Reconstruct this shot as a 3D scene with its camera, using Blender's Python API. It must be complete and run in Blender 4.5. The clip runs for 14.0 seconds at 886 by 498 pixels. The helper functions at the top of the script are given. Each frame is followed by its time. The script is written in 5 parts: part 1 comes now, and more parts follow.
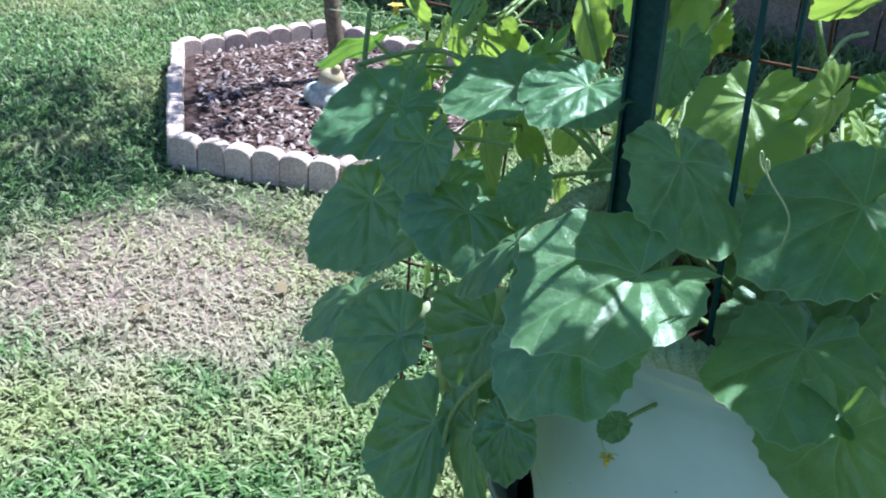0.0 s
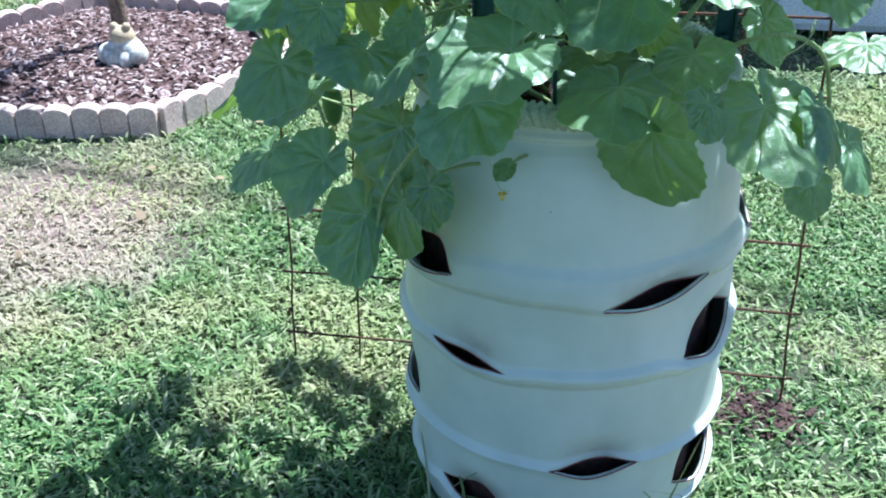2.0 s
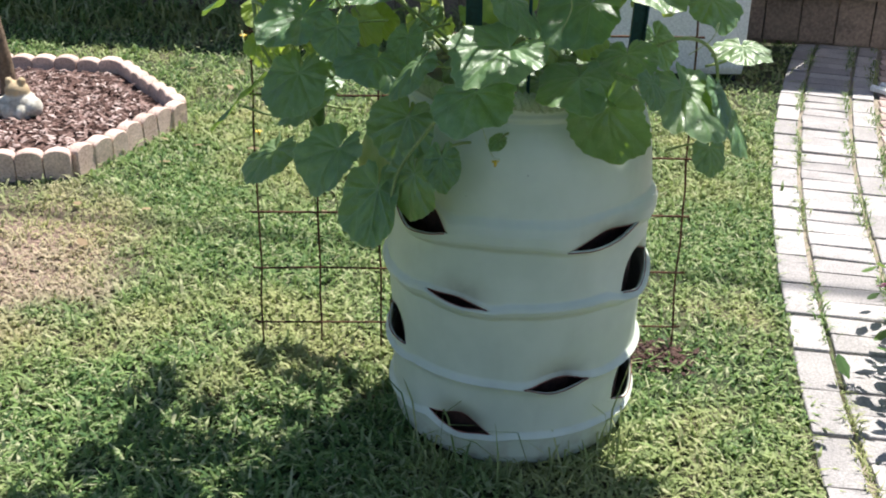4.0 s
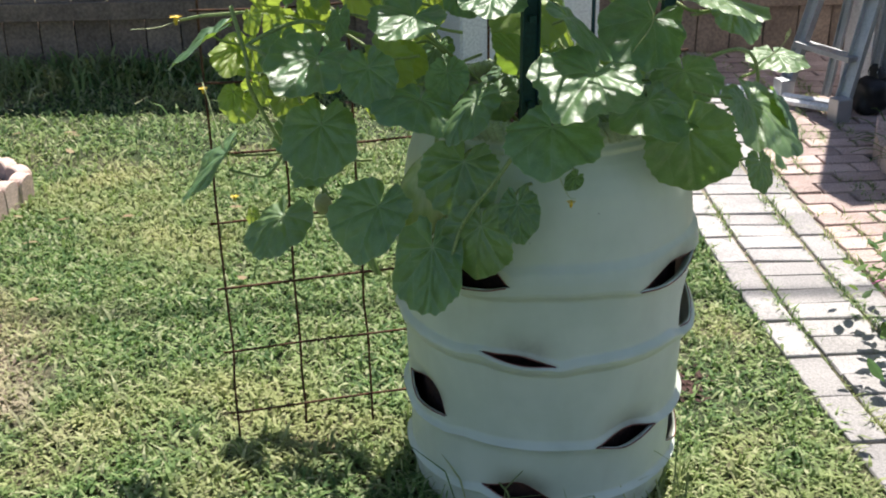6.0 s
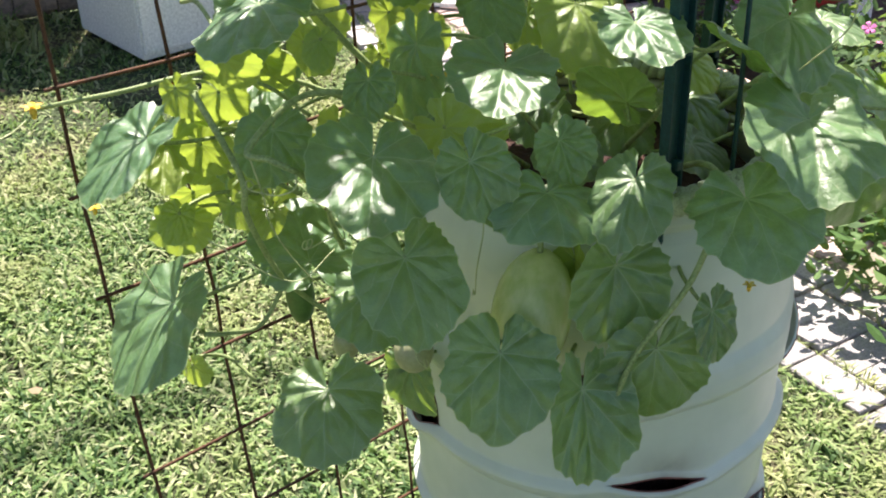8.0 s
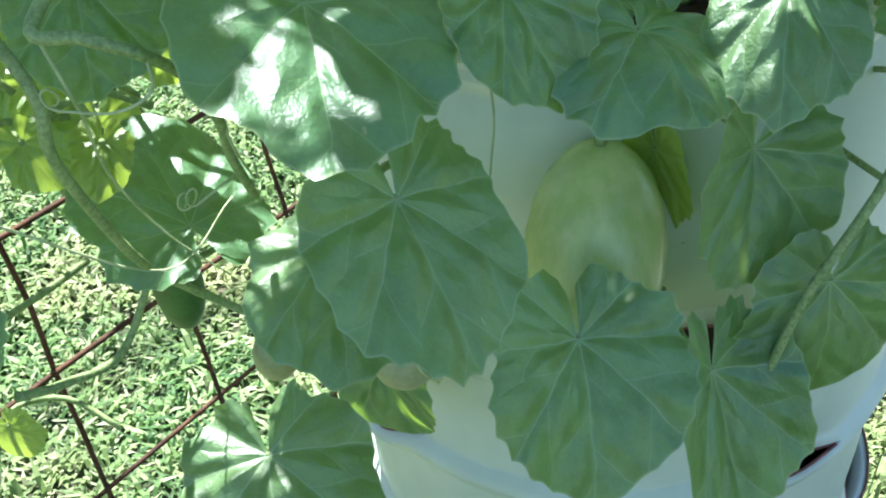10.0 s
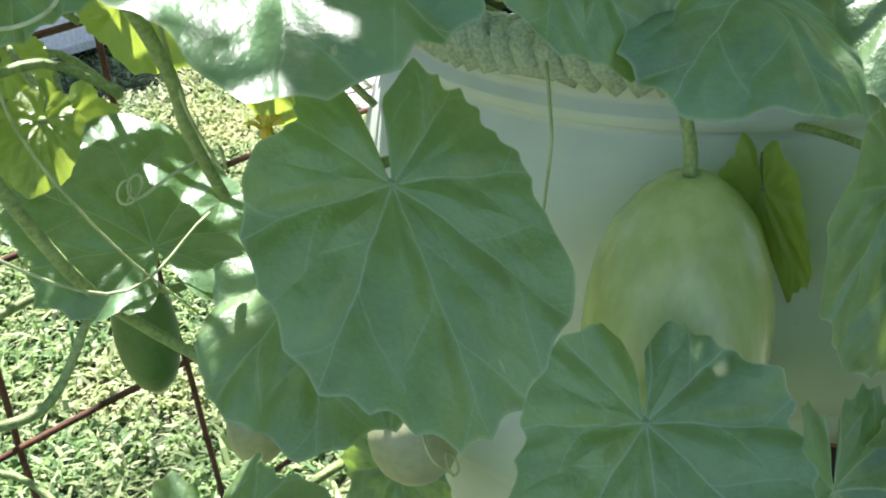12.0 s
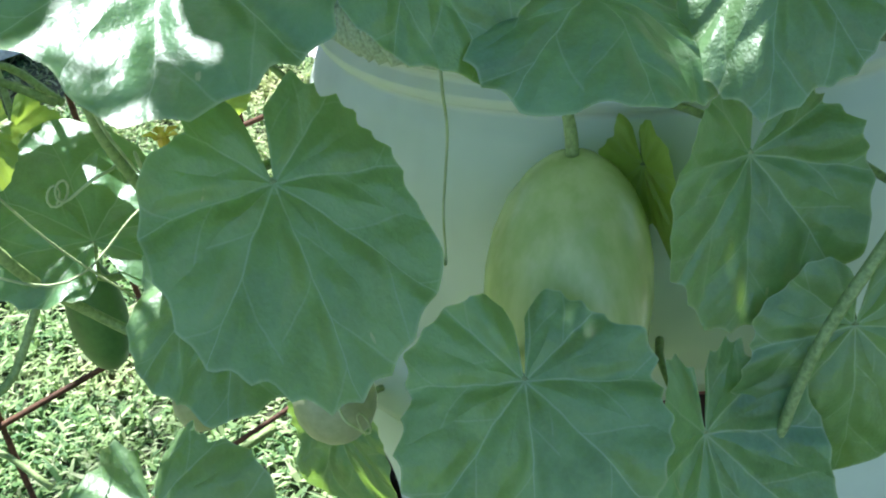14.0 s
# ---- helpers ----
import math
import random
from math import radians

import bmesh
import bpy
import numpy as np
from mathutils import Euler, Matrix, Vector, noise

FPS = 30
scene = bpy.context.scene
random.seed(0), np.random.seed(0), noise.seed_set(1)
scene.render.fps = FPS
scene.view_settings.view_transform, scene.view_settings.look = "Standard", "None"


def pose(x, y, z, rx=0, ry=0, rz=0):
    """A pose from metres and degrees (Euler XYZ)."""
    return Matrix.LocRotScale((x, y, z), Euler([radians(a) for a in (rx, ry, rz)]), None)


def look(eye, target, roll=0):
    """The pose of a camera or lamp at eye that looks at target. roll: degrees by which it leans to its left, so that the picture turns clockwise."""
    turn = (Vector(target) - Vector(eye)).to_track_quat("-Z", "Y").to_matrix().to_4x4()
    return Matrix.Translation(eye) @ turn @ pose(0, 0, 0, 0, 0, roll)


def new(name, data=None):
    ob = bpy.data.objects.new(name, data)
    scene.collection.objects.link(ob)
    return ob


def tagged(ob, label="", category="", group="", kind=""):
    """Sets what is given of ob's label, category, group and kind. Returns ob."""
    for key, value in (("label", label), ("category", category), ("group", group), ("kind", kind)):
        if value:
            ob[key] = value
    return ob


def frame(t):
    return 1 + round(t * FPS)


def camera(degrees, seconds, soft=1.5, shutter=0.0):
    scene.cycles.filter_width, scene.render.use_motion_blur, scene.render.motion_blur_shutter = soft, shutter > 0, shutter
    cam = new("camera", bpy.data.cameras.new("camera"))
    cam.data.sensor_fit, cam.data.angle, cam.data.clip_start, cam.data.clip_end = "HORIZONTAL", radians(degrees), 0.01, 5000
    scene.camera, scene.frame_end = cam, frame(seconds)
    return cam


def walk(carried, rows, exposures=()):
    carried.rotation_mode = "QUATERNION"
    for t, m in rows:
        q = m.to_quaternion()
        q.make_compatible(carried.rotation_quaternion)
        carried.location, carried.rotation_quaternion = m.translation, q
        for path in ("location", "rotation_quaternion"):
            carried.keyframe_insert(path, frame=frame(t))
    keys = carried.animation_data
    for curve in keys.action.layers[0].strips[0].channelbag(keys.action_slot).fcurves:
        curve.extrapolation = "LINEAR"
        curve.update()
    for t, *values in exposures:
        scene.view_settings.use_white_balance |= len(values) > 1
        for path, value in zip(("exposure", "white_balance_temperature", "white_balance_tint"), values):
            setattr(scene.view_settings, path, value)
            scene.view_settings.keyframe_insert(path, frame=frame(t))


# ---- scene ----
def view(x, y, z, turn, tilt, lean):
    """A camera at x, y, z: turned to the left from +y, tilted up, leaning to its left, in degrees."""
    return pose(x, y, z, 90 + tilt, 0, turn) @ pose(0, 0, 0, 0, 0, lean)


cam = camera(44.24, 14.0, 2.0)
PATH = [
    (0, 0.1732, -1.2132, 1.4420, 26.43, -26.86, 2.66),
    (0.5, 0.0219, -1.3446, 1.4429, 10.50, -27.02, 0.61),
    (1, 0.0185, -1.4417, 1.4465, 9.22, -27.07, -0.77),
    (1.5, 0.1127, -1.6016, 1.4635, 11.22, -26.71, -3.64),
    (2, 0.1502, -1.7628, 1.4560, 12.25, -28.60, -1.49),
    (2.2, 0.1442, -1.8424, 1.4569, 10.83, -26.66, -0.73),
    (2.5, 0.0890, -1.9699, 1.4715, 6.58, -26.87, -0.70),
    (3, 0.0014, -2.1736, 1.4826, 3.06, -26.65, -1.07),
    (3.2, -0.0120, -2.2231, 1.4976, 2.88, -26.04, -0.89),
    (5.3, -0.5052, -2.3461, 1.4288, -9.82, -23.38, -0.35),
    (5.5, -0.5366, -2.2264, 1.4202, -11.36, -22.47, -1.44),
    (6, -0.7143, -1.9907, 1.4274, -13.95, -23.19, -0.71),
    (6.5, -0.8950, -1.7557, 1.4321, -22.56, -22.99, -1.65),
    (7, -1.0139, -1.5655, 1.4695, -27.99, -25.01, -0.74),
    (7.5, -1.1131, -1.2451, 1.4113, -33.24, -25.57, -1.09),
    (8, -1.1227, -0.9891, 1.5036, -39.43, -29.97, -1.96),
    (8.2, -1.1720, -0.9020, 1.4920, -42.50, -31.88, -2.60),
    (10.3, -0.8215, -0.4549, 1.1916, -50.07, -36.13, -5.59),
    (10.5, -0.8139, -0.4386, 1.1812, -49.79, -33.86, -6.01),
    (11, -0.7907, -0.4156, 1.1460, -49.46, -31.94, -4.96),
    (11.5, -0.7712, -0.4186, 1.1029, -47.62, -29.62, -3.89),
    (12, -0.7442, -0.4329, 1.0539, -44.40, -27.62, -4.41),
    (12.5, -0.7036, -0.4482, 1.0323, -42.12, -26.48, -5.83),
    (13, -0.6993, -0.4787, 1.0191, -40.39, -26.52, -7.39),
    (13.5, -0.7066, -0.5126, 1.0364, -40.55, -28.02, -8.01),
    (14, -0.7349, -0.5168, 1.0883, -43.24, -29.60, -7.46),
]
walk(cam, [(t, view(*place)) for t, *place in PATH], [
    (0, 1.25, 5000, 4), (0.5, 1.62, 5060, 8), (1.5, 1.64, 5050, 9), (2, 1.45, 5000, 9), (2.5, 1.02, 5300, 9), (3, 1.05, 6000, 11), (5.5, 0.98, 6500, 13), (6, 0.95, 6500, 13), (6.5, 1.28, 6600, 14),
    (7, 1.25, 6700, 15), (7.5, 1.3, 6500, 14), (8, 1.54, 6750, 18), (10.5, 2.02, 5600, 4), (11, 2.02, 5800, 15), (11.5, 2.0, 6050, 16), (12.5, 2.0, 6150, 15), (13, 2.0, 6100, 13), (14, 2.0, 5650, 6)])

# ---- world, sun, exposure ----
SUN = Vector((0.57, 0.80, 1.78)).normalized()
world = bpy.data.worlds.new("sky")
scene.world = world
world.use_nodes = True
sky = world.node_tree.nodes.new("ShaderNodeTexSky")
sky.sky_type, sky.sun_disc = "NISHITA", False
sky.sun_elevation, sky.sun_rotation = math.asin(SUN.z), math.atan2(SUN.x, SUN.y)
world.node_tree.nodes["Background"].inputs["Strength"].default_value = 0.07
world.node_tree.links.new(sky.outputs[0], world.node_tree.nodes["Background"].inputs["Color"])
sun = new("sun", bpy.data.lights.new("sun", "SUN"))
sun.data.energy, sun.data.angle, sun.data.color = 5.0, radians(0.55), (1.0, 0.96, 0.88)
sun.matrix_world = look(SUN * 20, (0, 0, 0))

# ---- materials ----


def material(name, rough=0.6, metal=0.0, spec=0.4):
    m = bpy.data.materials.new(name)
    m.use_nodes = True
    b = m.node_tree.nodes["Principled BSDF"]
    b.inputs["Roughness"].default_value, b.inputs["Metallic"].default_value = rough, metal
    b.inputs["Specular IOR Level"].default_value = spec
    return m, m.node_tree, b


def node(nt, kind, **inputs):
    n = nt.nodes.new("ShaderNode" + kind)
    for key, value in inputs.items():
        socket = n.inputs[int(key[1:])] if key[0] == "i" and key[1:].isdigit() else n.inputs[key]
        if isinstance(value, bpy.types.NodeSocket):
            nt.links.new(value, socket)
        else:
            socket.default_value = value
    return n


def calc(nt, op, a, b=0.0, c=0.0):
    n = nt.nodes.new("ShaderNodeMath")
    n.operation = op
    for socket, value in zip(n.inputs, (a, b, c)):
        if isinstance(value, bpy.types.NodeSocket):
            nt.links.new(value, socket)
        else:
            socket.default_value = value
    return n.outputs[0]


def grain(nt, where, scale, detail=4.0, rough=0.6):
    return node(nt, "TexNoise", Vector=where, Scale=scale, Detail=detail, Roughness=rough).outputs["Fac"]


def span(nt, fac, low, high):
    n = nt.nodes.new("ShaderNodeMapRange")
    n.interpolation_type = "SMOOTHSTEP"
    nt.links.new(fac, n.inputs["Value"])
    n.inputs["From Min"].default_value, n.inputs["From Max"].default_value = low, high
    return n.outputs["Result"]


def mix(nt, fac, a, b, mode="MIX"):
    """Mixes two colours; each value may be a socket."""
    n = nt.nodes.new("ShaderNodeMixRGB")
    n.blend_type = mode
    for socket, value in zip(n.inputs, (fac, a, b)):
        if isinstance(value, bpy.types.NodeSocket):
            nt.links.new(value, socket)
        elif isinstance(value, (int, float)):
            socket.default_value = value
        else:
            socket.default_value = (*value, 1.0)
    return n.outputs[0]


def bump(nt, bsdf, height, strength=0.3, distance=0.01):
    n = node(nt, "Bump", Strength=strength, Distance=distance, Height=height)
    nt.links.new(n.outputs[0], bsdf.inputs["Normal"])


def two_tone(name, low, high, scale, rough=0.7, relief=0.3, fine=60.0, metal=0.0, spec=0.4, random=0.0, depth=0.004, edge=(0.35, 0.65), speckle=0.5):
    """A surface of two colours in large blots with a fine grain and relief; random varies it from object to object."""
    m, nt, b = material(name, rough, metal, spec)
    where = node(nt, "NewGeometry").outputs["Position"]
    big, small = grain(nt, where, scale), grain(nt, where, fine, 6.0)
    c = mix(nt, span(nt, big, *edge), low, high)
    c = mix(nt, speckle, c, mix(nt, span(nt, small, 0.25, 0.75), [v * 0.55 for v in low], [min(1, v * 1.3) for v in high]))
    if random:
        r = node(nt, "ObjectInfo").outputs["Random"]
        c = mix(nt, 1.0, c, mix(nt, r, (1 - random,) * 3, (1 + random,) * 3), "MULTIPLY")
    nt.links.new(c, b.inputs["Base Color"])
    nt.links.new(calc(nt, "MULTIPLY_ADD", small, 0.25, rough - 0.12), b.inputs["Roughness"])
    if relief:
        bump(nt, b, small, relief, depth)
    return m


def leaf_material(name, top, dark, glow, veins=1.0, through_it=0.2):
    """A leaf blade: light veins that fan out from its stalk and branch, quilted flesh between them, dull gloss, light shining through."""
    m, nt, b = material(name, 0.4, 0.0, 1.0)
    coords = node(nt, "TexCoord").outputs
    uv, where = coords["UV"], coords["Object"]
    sway = node(nt, "TexNoise", Vector=where, Scale=3.5, Detail=2.0).outputs["Color"]
    bent = node(nt, "VectorMath", i0=sway, i1=(0.5, 0.5, 0.5))
    bent.operation = "SUBTRACT"
    moved = node(nt, "VectorMath", i0=bent.outputs[0], i1=(0.07, 0.07, 0.0), i2=uv)
    moved.operation = "MULTIPLY_ADD"
    plain = node(nt, "SeparateXYZ", Vector=uv).outputs
    reach = calc(nt, "SQRT", calc(nt, "ADD", calc(nt, "MULTIPLY", plain[0], plain[0]), calc(nt, "MULTIPLY", plain[1], plain[1])))
    keep = span(nt, reach, 0.02, 0.16)
    xy = node(nt, "SeparateXYZ", Vector=mix(nt, keep, uv, moved.outputs[0])).outputs
    x, y = xy[0], xy[1]
    angle = calc(nt, "ARCTAN2", x, y)
    wedge = calc(nt, "ROUND", calc(nt, "DIVIDE", angle, 0.74))
    off = calc(nt, "SUBTRACT", angle, calc(nt, "MULTIPLY", wedge, 0.74))
    far = calc(nt, "SQRT", calc(nt, "ADD", calc(nt, "MULTIPLY", x, x), calc(nt, "MULTIPLY", y, y)))
    across = calc(nt, "MULTIPLY", far, calc(nt, "SINE", off))
    side = calc(nt, "ABSOLUTE", across)
    along = calc(nt, "MULTIPLY", far, calc(nt, "COSINE", off))
    slim = calc(nt, "MULTIPLY_ADD", far, -0.005, 0.0057)
    main = calc(nt, "SUBTRACT", 1.0, span(nt, calc(nt, "DIVIDE", side, slim), 0.3, 1.0))
    hand = calc(nt, "MULTIPLY", calc(nt, "GREATER_THAN", across, 0.0), 0.5)
    rib = calc(nt, "ADD", calc(nt, "MULTIPLY", calc(nt, "SUBTRACT", along, calc(nt, "MULTIPLY", calc(nt, "POWER", side, 0.8), 0.7)), 3.5), hand)
    rib = calc(nt, "ADD", rib, calc(nt, "MULTIPLY", wedge, 0.37))
    step = calc(nt, "ABSOLUTE", calc(nt, "SUBTRACT", calc(nt, "FRACT", rib), 0.5))
    grown = span(nt, far, 0.1, 0.2)
    twig = calc(nt, "MULTIPLY", calc(nt, "SUBTRACT", 1.0, span(nt, step, 0.004, 0.028)), grown)
    net = node(nt, "TexVoronoi", Vector=moved.outputs[0], Scale=26.0)
    net.feature = "DISTANCE_TO_EDGE"
    mesh_line = calc(nt, "SUBTRACT", 1.0, span(nt, net.outputs["Distance"], 0.0, 0.12))
    lines = calc(nt, "MAXIMUM", calc(nt, "MAXIMUM", main, calc(nt, "MULTIPLY", twig, 0.62)), calc(nt, "MULTIPLY", mesh_line, 0.1))
    r = node(nt, "ObjectInfo").outputs["Random"]
    blot = grain(nt, where, 5.0, 3.0)
    fine = grain(nt, where, 55.0, 6.0)
    c = mix(nt, span(nt, blot, 0.3, 0.7), dark, top)
    c = mix(nt, calc(nt, "MULTIPLY", span(nt, fine, 0.35, 0.75), 0.3), c, [v * 1.3 for v in top])
    c = mix(nt, 1.0, c, mix(nt, r, (0.8, 0.86, 0.82), (1.22, 1.18, 1.1)), "MULTIPLY")
    c = mix(nt, calc(nt, "MULTIPLY", calc(nt, "FRACT", calc(nt, "MULTIPLY", r, 7.3)), 0.5), c, [v * f for v, f in zip(top, (1.2, 0.9, 0.6))])
    c = mix(nt, calc(nt, "MULTIPLY", lines, 0.66 * veins), c, (0.4, 0.5, 0.28))
    rim = node(nt, "Attribute")
    rim.attribute_name = "rim"
    c = mix(nt, calc(nt, "MULTIPLY", span(nt, rim.outputs["Fac"], 0.975, 1.0), 0.6), c, (0.4, 0.46, 0.26))
    scar = node(nt, "TexNoise", Vector=where, Scale=6.0, Detail=5.0, Distortion=1.2).outputs["Fac"]
    c = mix(nt, calc(nt, "MULTIPLY", span(nt, scar, 0.72, 0.76), 0.7), c, (0.42, 0.38, 0.2))
    nt.links.new(c, b.inputs["Base Color"])
    puff = calc(nt, "MULTIPLY", span(nt, side, 0.0, 0.07), calc(nt, "MULTIPLY_ADD", span(nt, step, 0.0, 0.4), 0.75, 0.25))
    hill = calc(nt, "ADD", calc(nt, "MULTIPLY", fine, 0.12), calc(nt, "ADD", puff, calc(nt, "MULTIPLY", grain(nt, where, 12.0, 3.0), 0.5)))
    bump(nt, b, hill, 0.8, 0.005)
    nt.links.new(calc(nt, "MULTIPLY_ADD", fine, 0.18, 0.34), b.inputs["Roughness"])
    shine = node(nt, "BsdfTranslucent", Color=mix(nt, calc(nt, "MULTIPLY", lines, 0.55 * veins), glow, [v * 0.45 for v in glow]))
    both = node(nt, "MixShader", Fac=through_it, i1=b.outputs[0], i2=shine.outputs[0])
    nt.links.new(both.outputs[0], nt.nodes["Material Output"].inputs["Surface"])
    return m


def blade_material(name, colors, glow, thin=0.3, patch=None):
    """Grass and small leaves: each blade its own shade."""
    m, nt, b = material(name, 0.65, 0.0, 0.25)
    geo = node(nt, "NewGeometry")
    r = geo.outputs["Random Per Island"]
    ramp = nt.nodes.new("ShaderNodeValToRGB")
    nt.links.new(r, ramp.inputs[0])
    for i, c in enumerate(colors):
        e = ramp.color_ramp.elements
        spot = e[i] if i < 2 else e.new(1.0)
        spot.position, spot.color = i / (len(colors) - 1), (*c, 1)
    c = ramp.outputs[0]
    where = geo.outputs["Position"]
    if patch:
        bare = node(nt, "VectorMath", i0=where, i1=(-1.65, 0.75, 0.0))
        bare.operation = "DISTANCE"
        worn = calc(nt, "SUBTRACT", 1.0, span(nt, calc(nt, "ADD", bare.outputs["Value"], calc(nt, "MULTIPLY", grain(nt, where, 4.0), 1.5)), 0.95, 1.5))
        c = mix(nt, calc(nt, "MULTIPLY", worn, 0.7), c, (0.55, 0.4, 0.33))
        c = mix(nt, calc(nt, "MULTIPLY", span(nt, grain(nt, where, 1.6, 3.0), 0.45, 0.72), 0.75), c, patch)
    c = mix(nt, 1.0, c, mix(nt, grain(nt, where, 40.0), (0.78,) * 3, (1.22,) * 3), "MULTIPLY")
    nt.links.new(c, b.inputs["Base Color"])
    shine = node(nt, "BsdfTranslucent", Color=mix(nt, 0.5, c, glow))
    both = node(nt, "MixShader", Fac=thin, i1=b.outputs[0], i2=shine.outputs[0])
    nt.links.new(both.outputs[0], nt.nodes["Material Output"].inputs["Surface"])
    return m


LEAF = leaf_material("melon leaf", (0.13, 0.25, 0.125), (0.044, 0.115, 0.048), (0.36, 0.57, 0.06), 0.9, 0.3)
# paler, yellower copy of LEAF for young leaves; stands in for sun behind others
LEAF_YOUNG_BACKLIT = leaf_material("young and backlit melon leaf", (0.24, 0.36, 0.1), (0.17, 0.28, 0.07), (0.52, 0.68, 0.08), 0.8, 0.4)
STEM = two_tone("vine stem", (0.16, 0.23, 0.07), (0.32, 0.39, 0.16), 20, 0.55, 0.3, 300)
PALE = two_tone("whitish young melon rind", (0.34, 0.36, 0.2), (0.43, 0.43, 0.27), 25, 0.4, 0.05, 200, speckle=0.15)
UNRIPE = two_tone("unripe melon rind", (0.06, 0.13, 0.035), (0.1, 0.19, 0.05), 30, 0.4, 0.05, 200, speckle=0.2)
TENDRIL = two_tone("tendril", (0.36, 0.42, 0.2), (0.5, 0.54, 0.3), 30, 0.5, 0.0)
PETAL = two_tone("melon flower", (0.75, 0.42, 0.03), (0.85, 0.62, 0.08), 60, 0.5, 0.2, 200)
SOIL = two_tone("potting soil", (0.016, 0.008, 0.007), (0.06, 0.027, 0.02), 30, 0.95, 0.8, 90, depth=0.01)
SLIT_EDGE = two_tone("cut plastic edge", (0.09, 0.03, 0.025), (0.26, 0.1, 0.08), 40, 0.7, 0.2)
ROPE = two_tone("weathered rope", (0.33, 0.39, 0.27), (0.47, 0.53, 0.39), 25, 0.9, 0.6, 400, depth=0.001)
RUST = two_tone("rusty wire", (0.035, 0.018, 0.012), (0.14, 0.065, 0.035), 30, 0.8, 0.3, 300, metal=0.3, depth=0.001)
POST = two_tone("dark green post", (0.006, 0.035, 0.04), (0.012, 0.06, 0.065), 12, 0.45, 0.1, 200, metal=0.2)
CONCRETE = two_tone("pink concrete edging", (0.47, 0.335, 0.285), (0.65, 0.5, 0.43), 9, 0.9, 0.5, 120, random=0.15)
PAVER = two_tone("pale paver", (0.26, 0.247, 0.243), (0.4, 0.378, 0.37), 5, 0.85, 0.6, 150, random=0.16)
BRICK = two_tone("pink brick paver", (0.33, 0.245, 0.22), (0.5, 0.39, 0.355), 8, 0.9, 0.6, 130, random=0.24)
SAND = two_tone("joint sand", (0.19, 0.16, 0.12), (0.31, 0.27, 0.21), 12, 0.95, 0.6, 150)
MULCH = two_tone("mulch ground", (0.03, 0.016, 0.014), (0.1, 0.055, 0.045), 25, 0.95, 0.9, 80, depth=0.012)
BARK = two_tone("tree bark", (0.11, 0.075, 0.05), (0.22, 0.16, 0.11), 22, 0.95, 0.8, 70, depth=0.006)
FENCE = two_tone("dark fence wood", (0.17, 0.13, 0.105), (0.31, 0.24, 0.19), 6, 0.9, 0.6, 60, random=0.2)
WHITE = two_tone("white painted metal", (0.72, 0.73, 0.75), (0.8, 0.8, 0.82), 3, 0.5, 0.05, 90)
STUCCO = two_tone("white house wall", (0.72, 0.68, 0.69), (0.8, 0.76, 0.77), 3, 0.9, 0.6, 120)
ALU = two_tone("dull aluminium", (0.42, 0.43, 0.45), (0.56, 0.57, 0.58), 8, 0.42, 0.1, 200, metal=0.7)
RED = two_tone("red plastic bin", (0.32, 0.012, 0.014), (0.42, 0.022, 0.022), 5, 0.42, 0.05, 150)
BLUE = two_tone("pale blue lid", (0.22, 0.42, 0.52), (0.3, 0.5, 0.6), 6, 0.4, 0.05, 150)
BLACK = two_tone("black plastic", (0.008, 0.008, 0.01), (0.02, 0.02, 0.024), 8, 0.45, 0.1, 120)
PINK = two_tone("pink petals", (0.65, 0.12, 0.38), (0.8, 0.25, 0.52), 40, 0.6, 0.1)
GRASS = blade_material("lawn grass", [(0.045, 0.1, 0.036), (0.085, 0.165, 0.052), (0.165, 0.268, 0.08), (0.265, 0.345, 0.14), (0.45, 0.46, 0.28)], (0.3, 0.44, 0.12), 0.32, (0.45, 0.43, 0.2))
SHRUB = blade_material("shrub leaves", [(0.035, 0.085, 0.028), (0.07, 0.15, 0.045), (0.14, 0.23, 0.07)], (0.33, 0.46, 0.06), 0.3)
CHIPS = blade_material("mulch chips", [(0.05, 0.025, 0.02), (0.12, 0.065, 0.052), (0.24, 0.155, 0.135), (0.52, 0.42, 0.39)], (0.1, 0.06, 0.05), 0.02)
STRAW = blade_material("dry fallen leaves", [(0.2, 0.14, 0.08), (0.32, 0.24, 0.14)], (0.4, 0.25, 0.1), 0.2)


def lawn_material():
    m, nt, b = material("lawn soil", 0.95)
    where = node(nt, "NewGeometry").outputs["Position"]
    c = mix(nt, span(nt, grain(nt, where, 1.6, 3.0), 0.42, 0.7), (0.06, 0.09, 0.035), (0.2, 0.17, 0.1))
    bare = node(nt, "VectorMath", i0=where, i1=(-1.65, 0.75, 0.0))
    bare.operation = "DISTANCE"
    c = mix(nt, calc(nt, "SUBTRACT", 1.0, span(nt, calc(nt, "ADD", bare.outputs["Value"], calc(nt, "MULTIPLY", grain(nt, where, 6.0), 0.4)), 0.4, 0.9)), c, (0.36, 0.25, 0.2))
    c = mix(nt, span(nt, grain(nt, where, 55.0, 6.0), 0.35, 0.7), mix(nt, 1.0, c, (0.45, 0.45, 0.45), "MULTIPLY"), c)
    nt.links.new(c, b.inputs["Base Color"])
    bump(nt, b, grain(nt, where, 70.0, 6.0), 0.9, 0.02)
    return m


